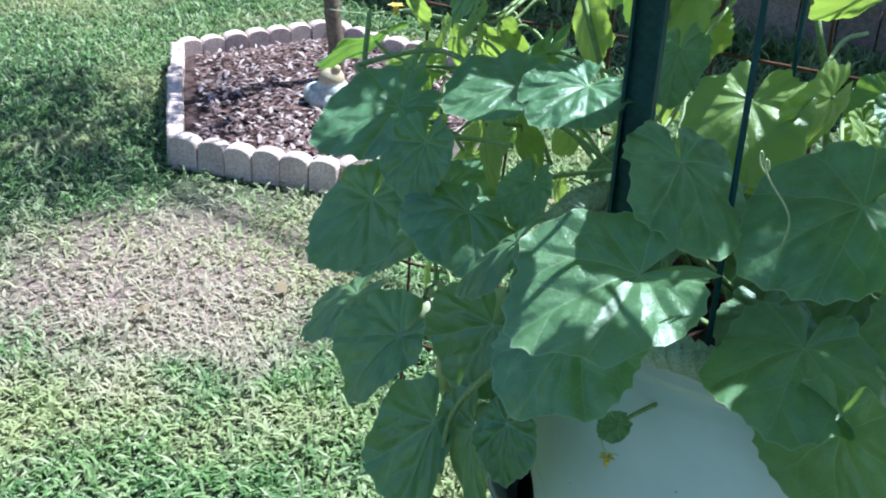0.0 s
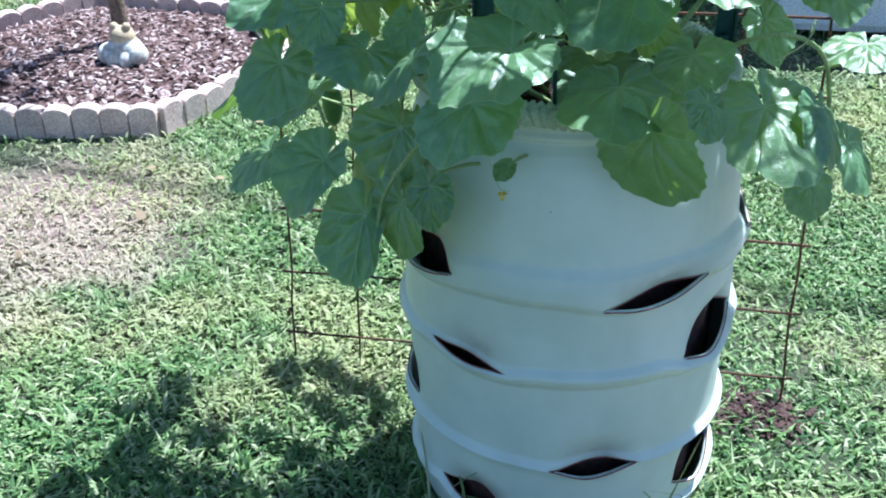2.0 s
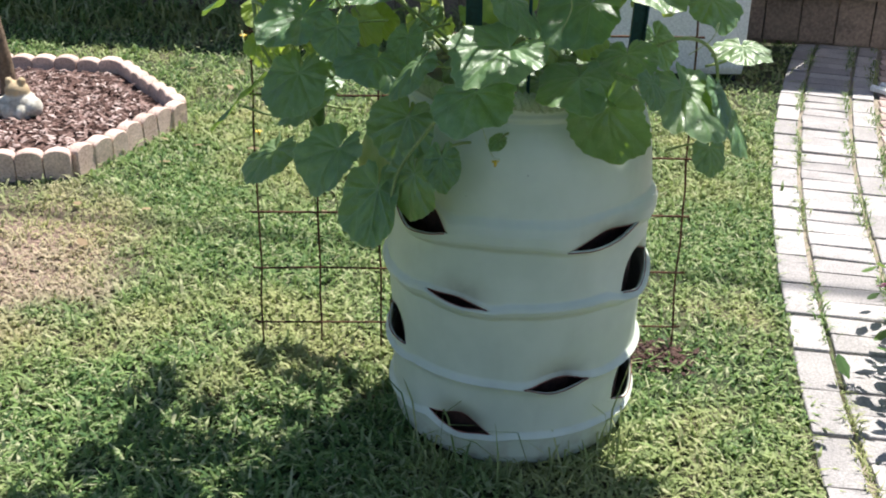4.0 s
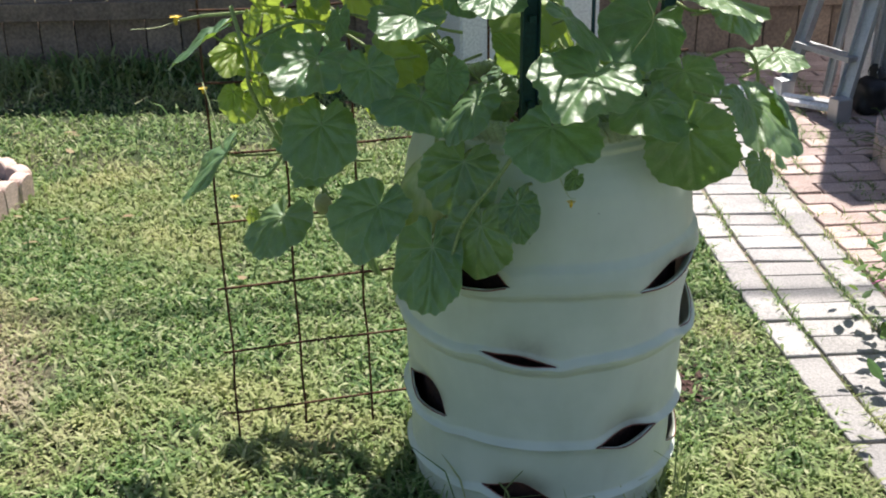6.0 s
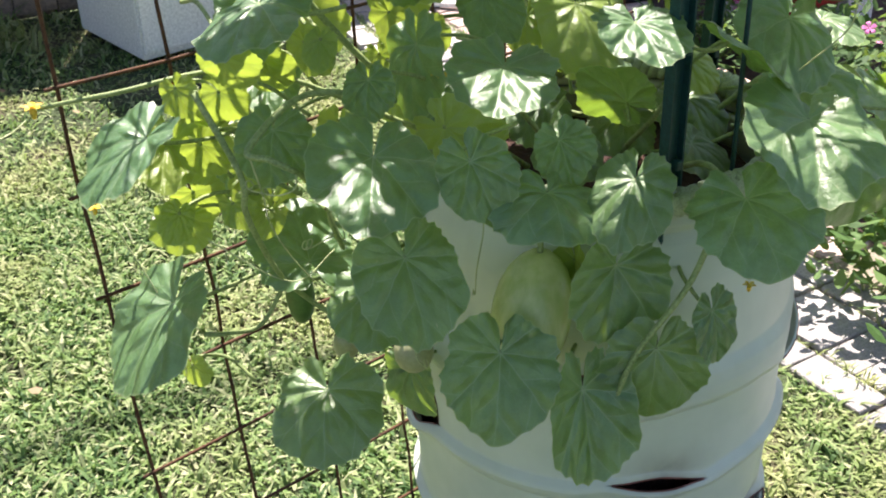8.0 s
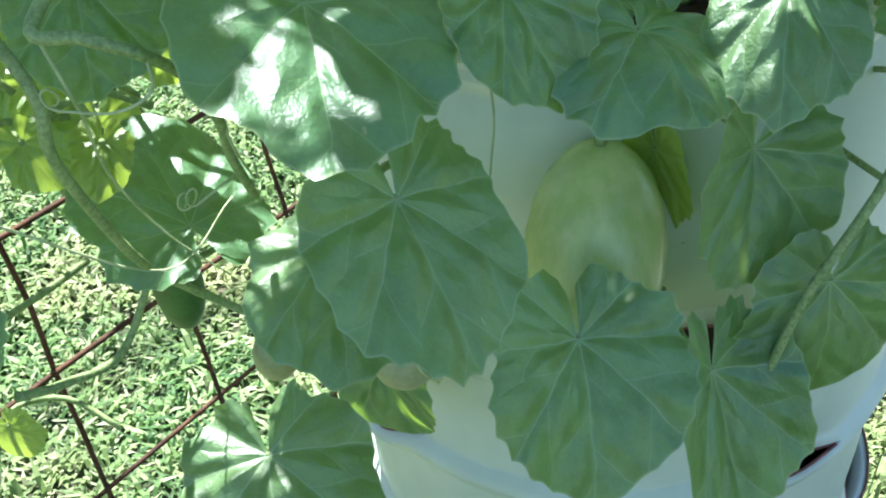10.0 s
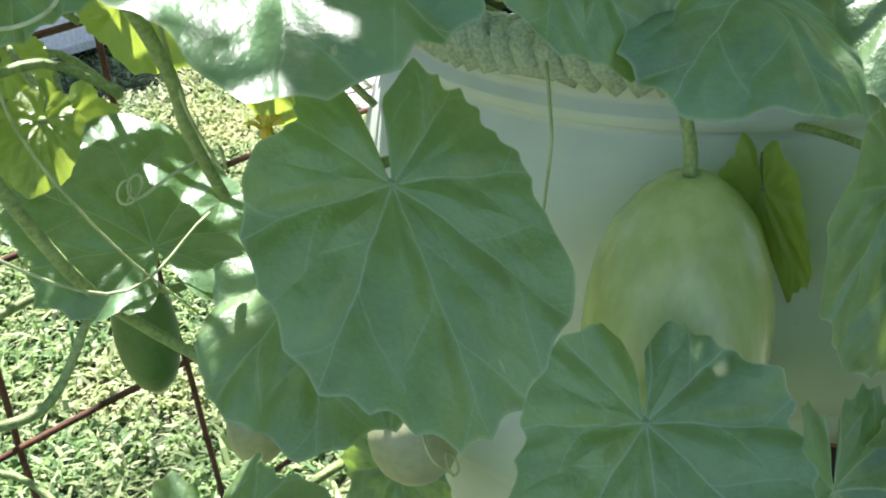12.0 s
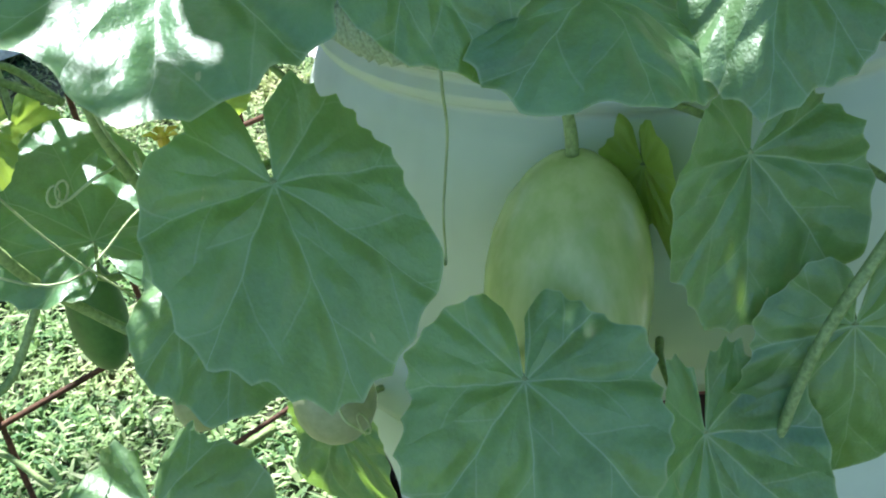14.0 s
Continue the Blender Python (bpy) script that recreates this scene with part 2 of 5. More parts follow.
def melon_material():
    m, nt, b = material("pale melon rind", 0.27, 0.0, 0.5)
    co = node(nt, "TexCoord").outputs["Object"]
    stretch = node(nt, "Mapping", Vector=co, Scale=(34.0, 34.0, 5.0)).outputs[0]
    c = mix(nt, span(nt, grain(nt, stretch, 1.0, 4.0), 0.35, 0.7), (0.38, 0.46, 0.15), (0.55, 0.6, 0.27))
    c = mix(nt, calc(nt, "MULTIPLY", span(nt, grain(nt, co, 60.0), 0.4, 0.8), 0.3), c, (0.6, 0.58, 0.36))
    nt.links.new(c, b.inputs["Base Color"])
    bump(nt, b, grain(nt, co, 120.0), 0.1, 0.001)
    return m


# pockets cut into the barrel: angle to the right of the front, height, half width in degrees, gape up, gape down, slope
POCKETS = [
    (-46, 0.585, 15, 0.02, 0.02, -0.013), (34, 0.561, 19, 0.009, 0.009, 0.013), (93, 0.60, 13, 0.035, 0.03, 0.0),
    (62, 0.435, 15, 0.027, 0.022, 0.022), (-28, 0.421, 15, 0.005, 0.006, -0.010), (-110, 0.425, 12, 0.018, 0.018, 0.0),
    (16.5, 0.226, 15, 0.010, 0.009, 0.004), (-76, 0.262, 16, 0.0135, 0.013, -0.02), (-121, 0.085, 13, 0.02, 0.022, 0.0),
    (-27.5, 0.1, 16, 0.012, 0.010, -0.012), (64, 0.15, 14, 0.028, 0.026, 0.016), (140, 0.42, 15, 0.02, 0.02, 0.0)]


def barrel_material():
    """White plastic, scuffed, with soil washed out of each pocket and rubbed in above it."""
    m, nt, b = material("white barrel plastic", 0.4)
    where = node(nt, "NewGeometry").outputs["Position"]
    xyz = node(nt, "SeparateXYZ", Vector=where).outputs
    round_it = calc(nt, "ARCTAN2", xyz[0], calc(nt, "MULTIPLY", xyz[1], -1.0))
    dirt = None
    for a0, h0, half, up, down, slope in POCKETS:
        if abs(a0) > 125:
            continue
        side = calc(nt, "DIVIDE", calc(nt, "SUBTRACT", round_it, radians(a0 + 3)), radians(half * 0.75))
        rise = calc(nt, "DIVIDE", calc(nt, "SUBTRACT", xyz[2], h0 + 0.016), 0.034)
        near = calc(nt, "ADD", calc(nt, "MULTIPLY", side, side), calc(nt, "MULTIPLY", rise, rise))
        spot = calc(nt, "POWER", 2.718, calc(nt, "MULTIPLY", near, -1.3))
        dirt = spot if dirt is None else calc(nt, "MAXIMUM", dirt, spot)
    streak = node(nt, "Mapping", Vector=where, Scale=(14.0, 14.0, 3.0)).outputs[0]
    c = mix(nt, span(nt, grain(nt, where, 5.0), 0.35, 0.65), (0.53, 0.585, 0.495), (0.61, 0.655, 0.565))
    c = mix(nt, calc(nt, "MULTIPLY", span(nt, grain(nt, streak, 1.0, 4.0), 0.5, 0.8), 0.16), c, (0.4, 0.38, 0.3))
    splash = calc(nt, "MULTIPLY", calc(nt, "SUBTRACT", 1.0, span(nt, xyz[2], 0.0, 0.12)), span(nt, grain(nt, where, 30.0, 5.0), 0.4, 0.65))
    c = mix(nt, calc(nt, "MULTIPLY", splash, 0.45), c, (0.3, 0.22, 0.15))
    c = mix(nt, calc(nt, "MULTIPLY", calc(nt, "MULTIPLY", dirt, calc(nt, "MULTIPLY_ADD", grain(nt, where, 18.0, 4.0), 1.2, -0.02)), 0.85), c, (0.16, 0.14, 0.125))
    specks = span(nt, grain(nt, where, 95.0, 2.0), 0.79, 0.82)
    c = mix(nt, calc(nt, "MULTIPLY", specks, 0.6), c, (0.06, 0.05, 0.045))
    nt.links.new(c, b.inputs["Base Color"])
    nt.links.new(calc(nt, "MULTIPLY_ADD", grain(nt, where, 24.0, 5.0), 0.25, 0.3), b.inputs["Roughness"])
    bump(nt, b, calc(nt, "ADD", grain(nt, where, 9.0, 2.0), calc(nt, "MULTIPLY", grain(nt, where, 180.0), 0.08)), 0.25, 0.004)
    return m


def figure_material():
    """Pale cast stone with a brown-washed head."""
    m, nt, b = material("cast stone figure", 0.85)
    where = node(nt, "NewGeometry").outputs["Position"]
    z = node(nt, "SeparateXYZ", Vector=where).outputs[2]
    c = mix(nt, span(nt, grain(nt, where, 30.0, 5.0), 0.35, 0.65), (0.36, 0.34, 0.29), (0.64, 0.62, 0.55))
    c = mix(nt, calc(nt, "MULTIPLY", span(nt, calc(nt, "MULTIPLY_ADD", grain(nt, where, 18.0), 0.05, z), 0.165, 0.19), 0.8), c, (0.46, 0.33, 0.17))
    nt.links.new(c, b.inputs["Base Color"])
    bump(nt, b, grain(nt, where, 130.0, 5.0), 0.5, 0.004)
    return m


PLASTIC = barrel_material()
STONE = figure_material()
LAWN = lawn_material()
MELON = melon_material()

# ---- helpers for shapes ----


def thing(name, x, y, z, label, category, group="", kind=""):
    return tagged_at(new(name), x, y, z, label, category, group, kind)


def tagged_at(ob, x, y, z, label, category, group, kind):
    ob.location = (x, y, z)
    return tagged(ob, label, category, group, kind)


def as_mesh(name, bm, mat, smooth=False):
    me = bpy.data.meshes.new(name)
    bm.normal_update()
    bm.to_mesh(me)
    bm.free()
    me.materials.append(mat)
    if smooth:
        me.polygons.foreach_set("use_smooth", [True] * len(me.polygons))
    return me


def under(ob, parent):
    """Makes ob a part of parent; ob keeps its place in the world."""
    up = parent.matrix_basis if parent.parent is None else parent.parent.matrix_basis @ parent.matrix_parent_inverse @ parent.matrix_basis
    ob.parent = parent
    ob.matrix_parent_inverse = up.inverted()
    return ob


def part(name, bm, mat, parent, label="", smooth=False):
    ob = under(new(name, as_mesh(name, bm, mat, smooth)), parent)
    return tagged(ob, label)


def piece(name, me, m, parent):
    """A piece on a mesh that it shares with others like it."""
    ob = new(name, me)
    ob.matrix_basis = m
    return under(ob, parent)


def arrays(name, verts, faces, mat, smooth=False):
    """A mesh from arrays of points and of triangles or quads."""
    me = bpy.data.meshes.new(name)
    n, k = faces.shape
    me.vertices.add(len(verts))
    me.vertices.foreach_set("co", np.ascontiguousarray(verts, dtype=np.float32).ravel())
    me.loops.add(n * k)
    me.loops.foreach_set("vertex_index", np.ascontiguousarray(faces, dtype=np.int32).ravel())
    me.polygons.add(n)
    me.polygons.foreach_set("loop_start", np.arange(0, n * k, k, dtype=np.int32))
    me.polygons.foreach_set("use_smooth", [smooth] * n)
    me.materials.append(mat)
    me.update(calc_edges=True)
    me.validate()
    return me


def box(bm, x0, y0, z0, x1, y1, z1, bevel=0.0):
    r = bmesh.ops.create_cube(bm, size=1, matrix=Matrix.LocRotScale(((x0 + x1) / 2, (y0 + y1) / 2, (z0 + z1) / 2), None, (x1 - x0, y1 - y0, z1 - z0)))
    if bevel:
        edges = list({e for v in r["verts"] for e in v.link_edges})
        bmesh.ops.bevel(bm, geom=edges, offset=bevel, segments=2, affect="EDGES", profile=0.6)
    return r["verts"]


def tube(bm, points, radius, sides=6, taper=1.0, caps=True):
    """A round rod along points; taper: the end's radius as a share of the start's."""
    pts = [Vector(p) for p in points]
    rings, side = [], None
    for i, p in enumerate(pts):
        way = (pts[min(i + 1, len(pts) - 1)] - pts[max(i - 1, 0)]).normalized()
        if side is None:
            side = way.orthogonal().normalized()
        side = (side - way * side.dot(way)).normalized()
        up = way.cross(side)
        r = radius * (1 + (taper - 1) * i / max(1, len(pts) - 1))
        rings.append([bm.verts.new(p + r * (math.cos(a) * side + math.sin(a) * up)) for a in (2 * math.pi * k / sides for k in range(sides))])
    for a, b in zip(rings, rings[1:]):
        for k in range(sides):
            bm.faces.new((a[k], a[(k + 1) % sides], b[(k + 1) % sides], b[k]))
    if caps:
        bm.faces.new(rings[0][::-1])
        bm.faces.new(rings[-1])


def curve(points, steps=8):
    """Points of a smooth line through the given ones."""
    p = [Vector(q) for q in points]
    p = [2 * p[0] - p[1], *p, 2 * p[-1] - p[-2]]
    out = []
    for a, b, c, d in zip(p, p[1:], p[2:], p[3:]):
        for k in range(steps):
            t = k / steps
            out.append(0.5 * (2 * b + (c - a) * t + (2 * a - 5 * b + 4 * c - d) * t * t + (3 * b - a - 3 * c + d) * t ** 3))
    return [*out, p[-2]]


def lathe(bm, profile, sides, x=0.0, y=0.0):
    """A body of revolution from rows of (radius, height)."""
    rings = [[bm.verts.new((x + r * math.cos(a), y + r * math.sin(a), z)) for a in (2 * math.pi * k / sides for k in range(sides))] for r, z in profile]
    for a, b in zip(rings, rings[1:]):
        for k in range(sides):
            bm.faces.new((a[k], a[(k + 1) % sides], b[(k + 1) % sides], b[k]))
    return rings


def ball(bm, x, y, z, rx, ry, rz, u=16, v=10, turn=None):
    m = Matrix.LocRotScale((x, y, z), turn, (rx, ry, rz))
    return bmesh.ops.create_uvsphere(bm, u_segments=u, v_segments=v, radius=1, matrix=m)["verts"]

# ---- ground, lawn, path ----


def ground():
    n = 90
    s = np.linspace(-1, 1, n)
    g = np.sign(s) * np.abs(s) ** 3 * 150
    x, y = np.meshgrid(g, g)
    near = np.exp(-(x ** 2 + y ** 2) / 60)
    z = near * 0.008 * (np.sin(x * 3.1) + np.sin(y * 2.7 + x)) - 0.012
    idx = np.arange(n * n).reshape(n, n)
    faces = np.stack([idx[:-1, :-1], idx[:-1, 1:], idx[1:, 1:], idx[1:, :-1]], -1).reshape(-1, 4)
    ob = new("ground", arrays("ground", np.stack([x, y, z], -1).reshape(-1, 3), faces, LAWN, True))
    tagged(ob, "patchy lawn soil with dry thatch", "ground", kind="structure")


def path_edge(y):
    """Where the lawn ends at the brick path."""
    return 0.735 + 0.165 * y + 0.033 * y * y


BED = [(-2.16, 1.42), (-1.56, 1.51), (-1.30, 2.16), (-1.72, 2.80), (-2.50, 2.90), (-2.86, 2.28)]


def inside(x, y, poly):
    hit = np.zeros(len(x), bool)
    for (ax, ay), (bx, by) in zip(poly, poly[1:] + poly[:1]):
        cross = (ay > y) != (by > y)
        hit ^= cross & (x < (bx - ax) * (y - ay) / (by - ay + 1e-12) + ax)
    return hit


def blades(rng, x, y, length, width, rise):
    """Bent, pointed blades: five points and three triangles each."""
    n = len(x)
    a = rng.uniform(0, 2 * np.pi, n)
    d, s = np.stack([np.cos(a), np.sin(a)], -1), np.stack([-np.sin(a), np.cos(a)], -1)
    up = rise * rng.uniform(0.5, 1.4, n)
    out = np.zeros((n, 5, 3))
    base = np.stack([x, y], -1)
    h1, h2 = length * np.sin(np.clip(up, 0.1, 1.5)) * 0.6, length * np.sin(np.clip(up * 0.75, 0.06, 1.4))
    f1, f2 = length * np.cos(up) * 0.5, length * np.cos(up * 0.7)
    for k, (fwd, wid, h) in enumerate(((0, -0.8, 0), (0, 0.8, 0), (f1, 1, h1), (f1, -1, h1), (f2, 0, h2))):
        out[:, k, :2] = base + d * np.reshape(fwd, (-1, 1)) + s * np.reshape(wid * width / 2, (-1, 1))
        out[:, k, 2] = h - 0.006
    tris = np.array([[0, 1, 2], [0, 2, 3], [3, 2, 4]])
    return out.reshape(-1, 3), (np.arange(n)[:, None, None] * 5 + tris).reshape(-1, 3)


def lawn():
    rng = np.random.default_rng(4)
    xs, ys, ls, ws, rs = [], [], [], [], []
    for x0, x1, y0, y1, count in ((-1.7, 1.35, -1.0, 2.3, 165000), (-3.9, -1.7, 0.2, 2.6, 38000), (-4.6, 1.9, 2.3, 5.4, 85000), (-1.7, 0.7, -1.6, -1.0, 9000), (-4.5, -1.7, -3.2, 0.2, 22000), (-1.7, 0.6, -3.4, -1.6, 16000), (-6.5, -3.9, -1.5, 5.0, 20000)):
        loose = 0.12 if count > 100000 else 0.35
        x, y = rng.uniform(x0, x1, count) + rng.normal(0, loose, count), rng.uniform(y0, y1, count) + rng.normal(0, loose, count)
        keep = (x < path_edge(y) + rng.normal(0, 0.018, count)) & ~inside(x, y, BED) & (np.hypot(x, y) > 0.265)
        thin = np.sin(x * 9 + 2 * np.sin(y * 5)) * np.sin(y * 8 + 2 * np.sin(x * 6)) + 0.6 * np.sin(x * 23 + y * 7) * np.sin(y * 21 - x * 5)
        bare = np.exp(-((x + 1.6) ** 2 + (y - 0.75) ** 2) / 0.22) + np.exp(-((x + 1.75) ** 2 + (y - 1.3) ** 2) / 0.03)
        keep &= rng.uniform(0, 1, count) > 0.16 - 0.26 * thin + 0.45 * bare
        x, y = x[keep], y[keep]
        far = np.clip((y - 1.0) / 4, 0, 1)
        xs.append(x), ys.append(y)
        ls.append(rng.gamma(5, 0.006, len(x)) * (1 + 0.2 * far)), ws.append(rng.uniform(0.0038, 0.0102, len(x)) * (1 + 0.6 * far)), rs.append(rng.uniform(0.15, 1.1, len(x)))
    v, f = blades(rng, np.concatenate(xs), np.concatenate(ys), np.concatenate(ls), np.concatenate(ws), np.concatenate(rs))
    ob = new("grass", arrays("grass", v, f, GRASS))
    tagged(ob, "coarse green lawn grass with straw-coloured dry patches", "grass", kind="stuff")
    # tall grass left standing round the barrel's foot, and weeds in the path's joints
    a, r = rng.uniform(0, 2 * np.pi, 520), rng.uniform(0.275, 0.37, 520)
    v, f = blades(rng, r * np.cos(a), r * np.sin(a), rng.uniform(0.03, 0.11, 520), rng.uniform(0.003, 0.007, 520), rng.uniform(0.6, 1.3, 520))
    tagged(new("tall_grass", arrays("tall_grass", v, f, GRASS)), "uncut taller grass round the barrel's foot", "grass", kind="stuff")
    a, r = rng.uniform(-2.6, -0.7, 34), rng.uniform(0.29, 0.36, 34)
    v, f = blades(rng, r * np.cos(a), r * np.sin(a), rng.uniform(0.1, 0.26, 34), rng.uniform(0.003, 0.006, 34), rng.uniform(1.0, 1.3, 34))
    tagged(new("tall_grass", arrays("tall_grass", v, f, GRASS)), "long single grass blades in front of the barrel", "grass", kind="stuff")
    # soil washed out beside the barrel
    a, r = rng.uniform(0, 2 * np.pi, 500), np.abs(rng.normal(0, 0.05, 500))
    v, f = blades(rng, 0.4 + 1.3 * r * np.cos(a), 0.225 + r * np.sin(a), rng.uniform(0.01, 0.04, 500), rng.uniform(0.006, 0.014, 500), rng.uniform(0.05, 0.5, 500))
    v[:, 2] += 0.012
    tagged(new("spilled_mulch", arrays("spilled_mulch", v, f, MULCH)), "brown soil and chips spilled on the lawn", "mulch", kind="stuff")
    y = rng.uniform(-0.8, 3.6, 7000)
    off = rng.choice([0.105, 0.105, 0.315, 0.315, 0.425, 0.7, 0.9], 7000)
    x = path_edge(y) + off + rng.normal(0, 0.01, 7000)
    keep = np.sin(y * 9 + off * 30) + rng.normal(0, 0.7, 7000) > 0.1
    v, f = blades(rng, x[keep], y[keep], rng.uniform(0.015, 0.055, keep.sum()), rng.uniform(0.002, 0.006, keep.sum()), rng.uniform(0.3, 1.2, keep.sum()))
    n = 6500
    y2 = rng.uniform(0.6, 3.3, n)
    x2 = path_edge(y2) + 0.45 + 0.104 * rng.integers(0, 9, n) + rng.normal(0, 0.01, n)
    clump = (np.sin(x2 * 11) * np.sin(y2 * 7 + x2 * 3) > 0.0) & (x2 < 1.62 + 0.35 * (y2 - 0.7))
    v2, f2 = blades(rng, x2[clump], y2[clump], rng.uniform(0.015, 0.055, clump.sum()), rng.uniform(0.002, 0.005, clump.sum()), rng.uniform(0.3, 1.2, clump.sum()))
    f = np.concatenate([f, f2 + len(v)])
    v = np.concatenate([v, v2])
    v[:, 2] += 0.006
    tagged(new("joint_weeds", arrays("joint_weeds", v, f, GRASS)), "weeds growing in the joints of the brick path", "weeds", kind="stuff")


ground()
lawn()


# ---- barrel planter ----


def barrel():
    rows = [(0.262, 0.0), (0.274, 0.012), (0.281, 0.03), (0.285, 0.06), (0.287, 0.078), (0.2985, 0.089), (0.287, 0.101), (0.287, 0.13), (0.288, 0.20),
            (0.2905, 0.211), (0.3035, 0.223), (0.2905, 0.236), (0.291, 0.27), (0.294, 0.36), (0.2955, 0.388), (0.307, 0.402), (0.311, 0.414), (0.298, 0.428), (0.297, 0.47),
            (0.2975, 0.53), (0.297, 0.546), (0.308, 0.554), (0.3125, 0.566), (0.312, 0.585), (0.308, 0.603), (0.301, 0.614), (0.2975, 0.62), (0.2965, 0.635), (0.294, 0.66), (0.290, 0.70), (0.283, 0.74), (0.274, 0.77),
            (0.264, 0.793), (0.257, 0.803), (0.2535, 0.808), (0.2605, 0.813), (0.2605, 0.820), (0.2535, 0.8245), (0.2535, 0.829), (0.260, 0.834), (0.260, 0.841), (0.252, 0.845), (0.251, 0.858)]
    hs, rs = np.array([h for _, h in rows]), np.array([r for r, _ in rows])
    z = np.unique(np.concatenate([np.arange(0, 0.858, 0.007), hs]).round(4))
    cols = 200
    ang = np.arange(cols) * 2 * np.pi / cols
    verts, index, lower = [], np.zeros((len(z), cols), int), {}
    split = {}
    for p, (a0, h0, half, up, down, slope) in enumerate(POCKETS):
        k0 = int(np.abs(z - h0).argmin())
        for c in range(cols):
            da = (math.degrees(ang[c]) + 90 - a0 + 180) % 360 - 180
            s = da / half
            if abs(s) < 1.6:
                split.setdefault(c, []).append((k0, s, up, down, slope))
    for k, h in enumerate(z):
        for c in range(cols):
            made = []
            for sheet in (1, -1):
                hh, r = h, float(np.interp(h, hs, rs))
                cut = False
                for k0, s, up, down, slope in split.get(c, ()):
                    d = h - z[k0]
                    if abs(d) > 0.075:
                        continue
                    side = 1 if k > k0 or (k == k0 and sheet == 1) else -1
                    lens = max(0.0, 1 - s * s) ** 1.3
                    ease = max(0.0, 1 - abs(d) / 0.075)
                    hh += slope * max(-1, min(1, s)) * ease * max(0.0, 1 - max(0, abs(s) - 1) / 0.6)
                    gape = (up if side > 0 else -down) * max(0.0, 1 - (s - 0.1 * side) ** 2) ** (2.4 if up < 0.013 else 1.4) * 1.15 * (1 + 0.12 * math.sin(5 * s + k0 + side))
                    hh += gape * ease
                    r += (-0.034 if side > 0 else 0.012) * lens * ease ** 1.7 * min(1.0, up / 0.016)
                    if k == k0 and abs(s) < 1:
                        cut = True
                made.append((hh, r))
                if not cut:
                    break
            for i, (hh, r) in enumerate(made):
                verts.append((r * math.cos(ang[c]), r * math.sin(ang[c]), hh))
                if i == 0:
                    index[k, c] = len(verts) - 1
                else:
                    lower[k, c] = len(verts) - 1
    faces = []
    for k in range(len(z) - 1):
        for c in range(cols):
            d = (c + 1) % cols
            faces.append((index[k, c], index[k, d], lower.get((k + 1, d), index[k + 1, d]), lower.get((k + 1, c), index[k + 1, c])))
    me = arrays("shell", np.array(verts), np.array(faces), PLASTIC, True)
    planter = thing("barrel_planter", 0, 0, 0, "tall white plastic barrel with planting slits cut into its ribbed sides", "planter")
    shell = under(new("shell", me), planter)
    thick = shell.modifiers.new("wall", "SOLIDIFY")
    thick.thickness, thick.offset = 0.005, -1
    # soil-stained cut edges of the slits
    for a0, h0, half, up, down, slope in POCKETS:
        k0 = int(np.abs(z - h0).argmin())
        mid = round((a0 - 90) % 360 / 360 * cols)
        span_cols = [(mid + d) % cols for d in range(-12, 13) if (k0, (mid + d) % cols) in lower]
        for lip in (index[k0], {c: lower[k0, c] for c in span_cols}):
            bm = bmesh.new()
            tube(bm, [Vector(verts[lip[c]]) * 0.998 for c in span_cols], 0.0015, 6)
            part("slit_edge", bm, SLIT_EDGE, planter, "soil-stained cut edge", True)
    # a scrap of red lining shows in one low slit
    bm = bmesh.new()
    rows = [[bm.verts.new(((0.279 - 0.004 * abs(k - 3) / 3) * math.sin(radians(a)), -(0.279 - 0.004 * abs(k - 3) / 3) * math.cos(radians(a)), 0.055 + 0.01 * k)) for k in range(7)] for a in range(-131, -110, 3)]
    for p, q in zip(rows, rows[1:]):
        for k in range(6):
            bm.faces.new((p[k], q[k], q[k + 1], p[k + 1]))
    part("lining", bm, RED, planter, "red lining inside a slit", True)
    bm = bmesh.new()
    rng = random.Random(3)
    rings = lathe(bm, [(0.24, 0.01), (0.262, 0.1), (0.268, 0.4), (0.268, 0.6), (0.262, 0.70), (0.25, 0.745), (0.236, 0.77), (0.16, 0.78), (0.06, 0.785)], 64)
    bm.faces.new(rings[-1])
    for v in bm.verts:
        v.co += Vector((rng.uniform(-1, 1), rng.uniform(-1, 1), rng.uniform(-1, 1))) * 0.006
    part("soil", bm, SOIL, planter, "dark potting soil", True)
    # a braided cord lies round the mouth: three strands that cross
    for strand in range(3):
        bm = bmesh.new()
        n = 320
        pts = []
        for i in range(n + 1):
            a, w = 2 * math.pi * i / n, 34 * 2 * math.pi * i / n + strand * 2 * math.pi / 3
            r = 0.256 + 0.011 * math.sin(w)
            pts.append((r * math.cos(a), r * math.sin(a), 0.853 + 0.011 * math.sin(2 * w)))
        tube(bm, pts, 0.0095, 8, caps=False)
        part("cord_strand", bm, ROPE, planter, "braided weathered cord", True)
    return planter


barrel()


# ---- wire trellis, posts, rods ----


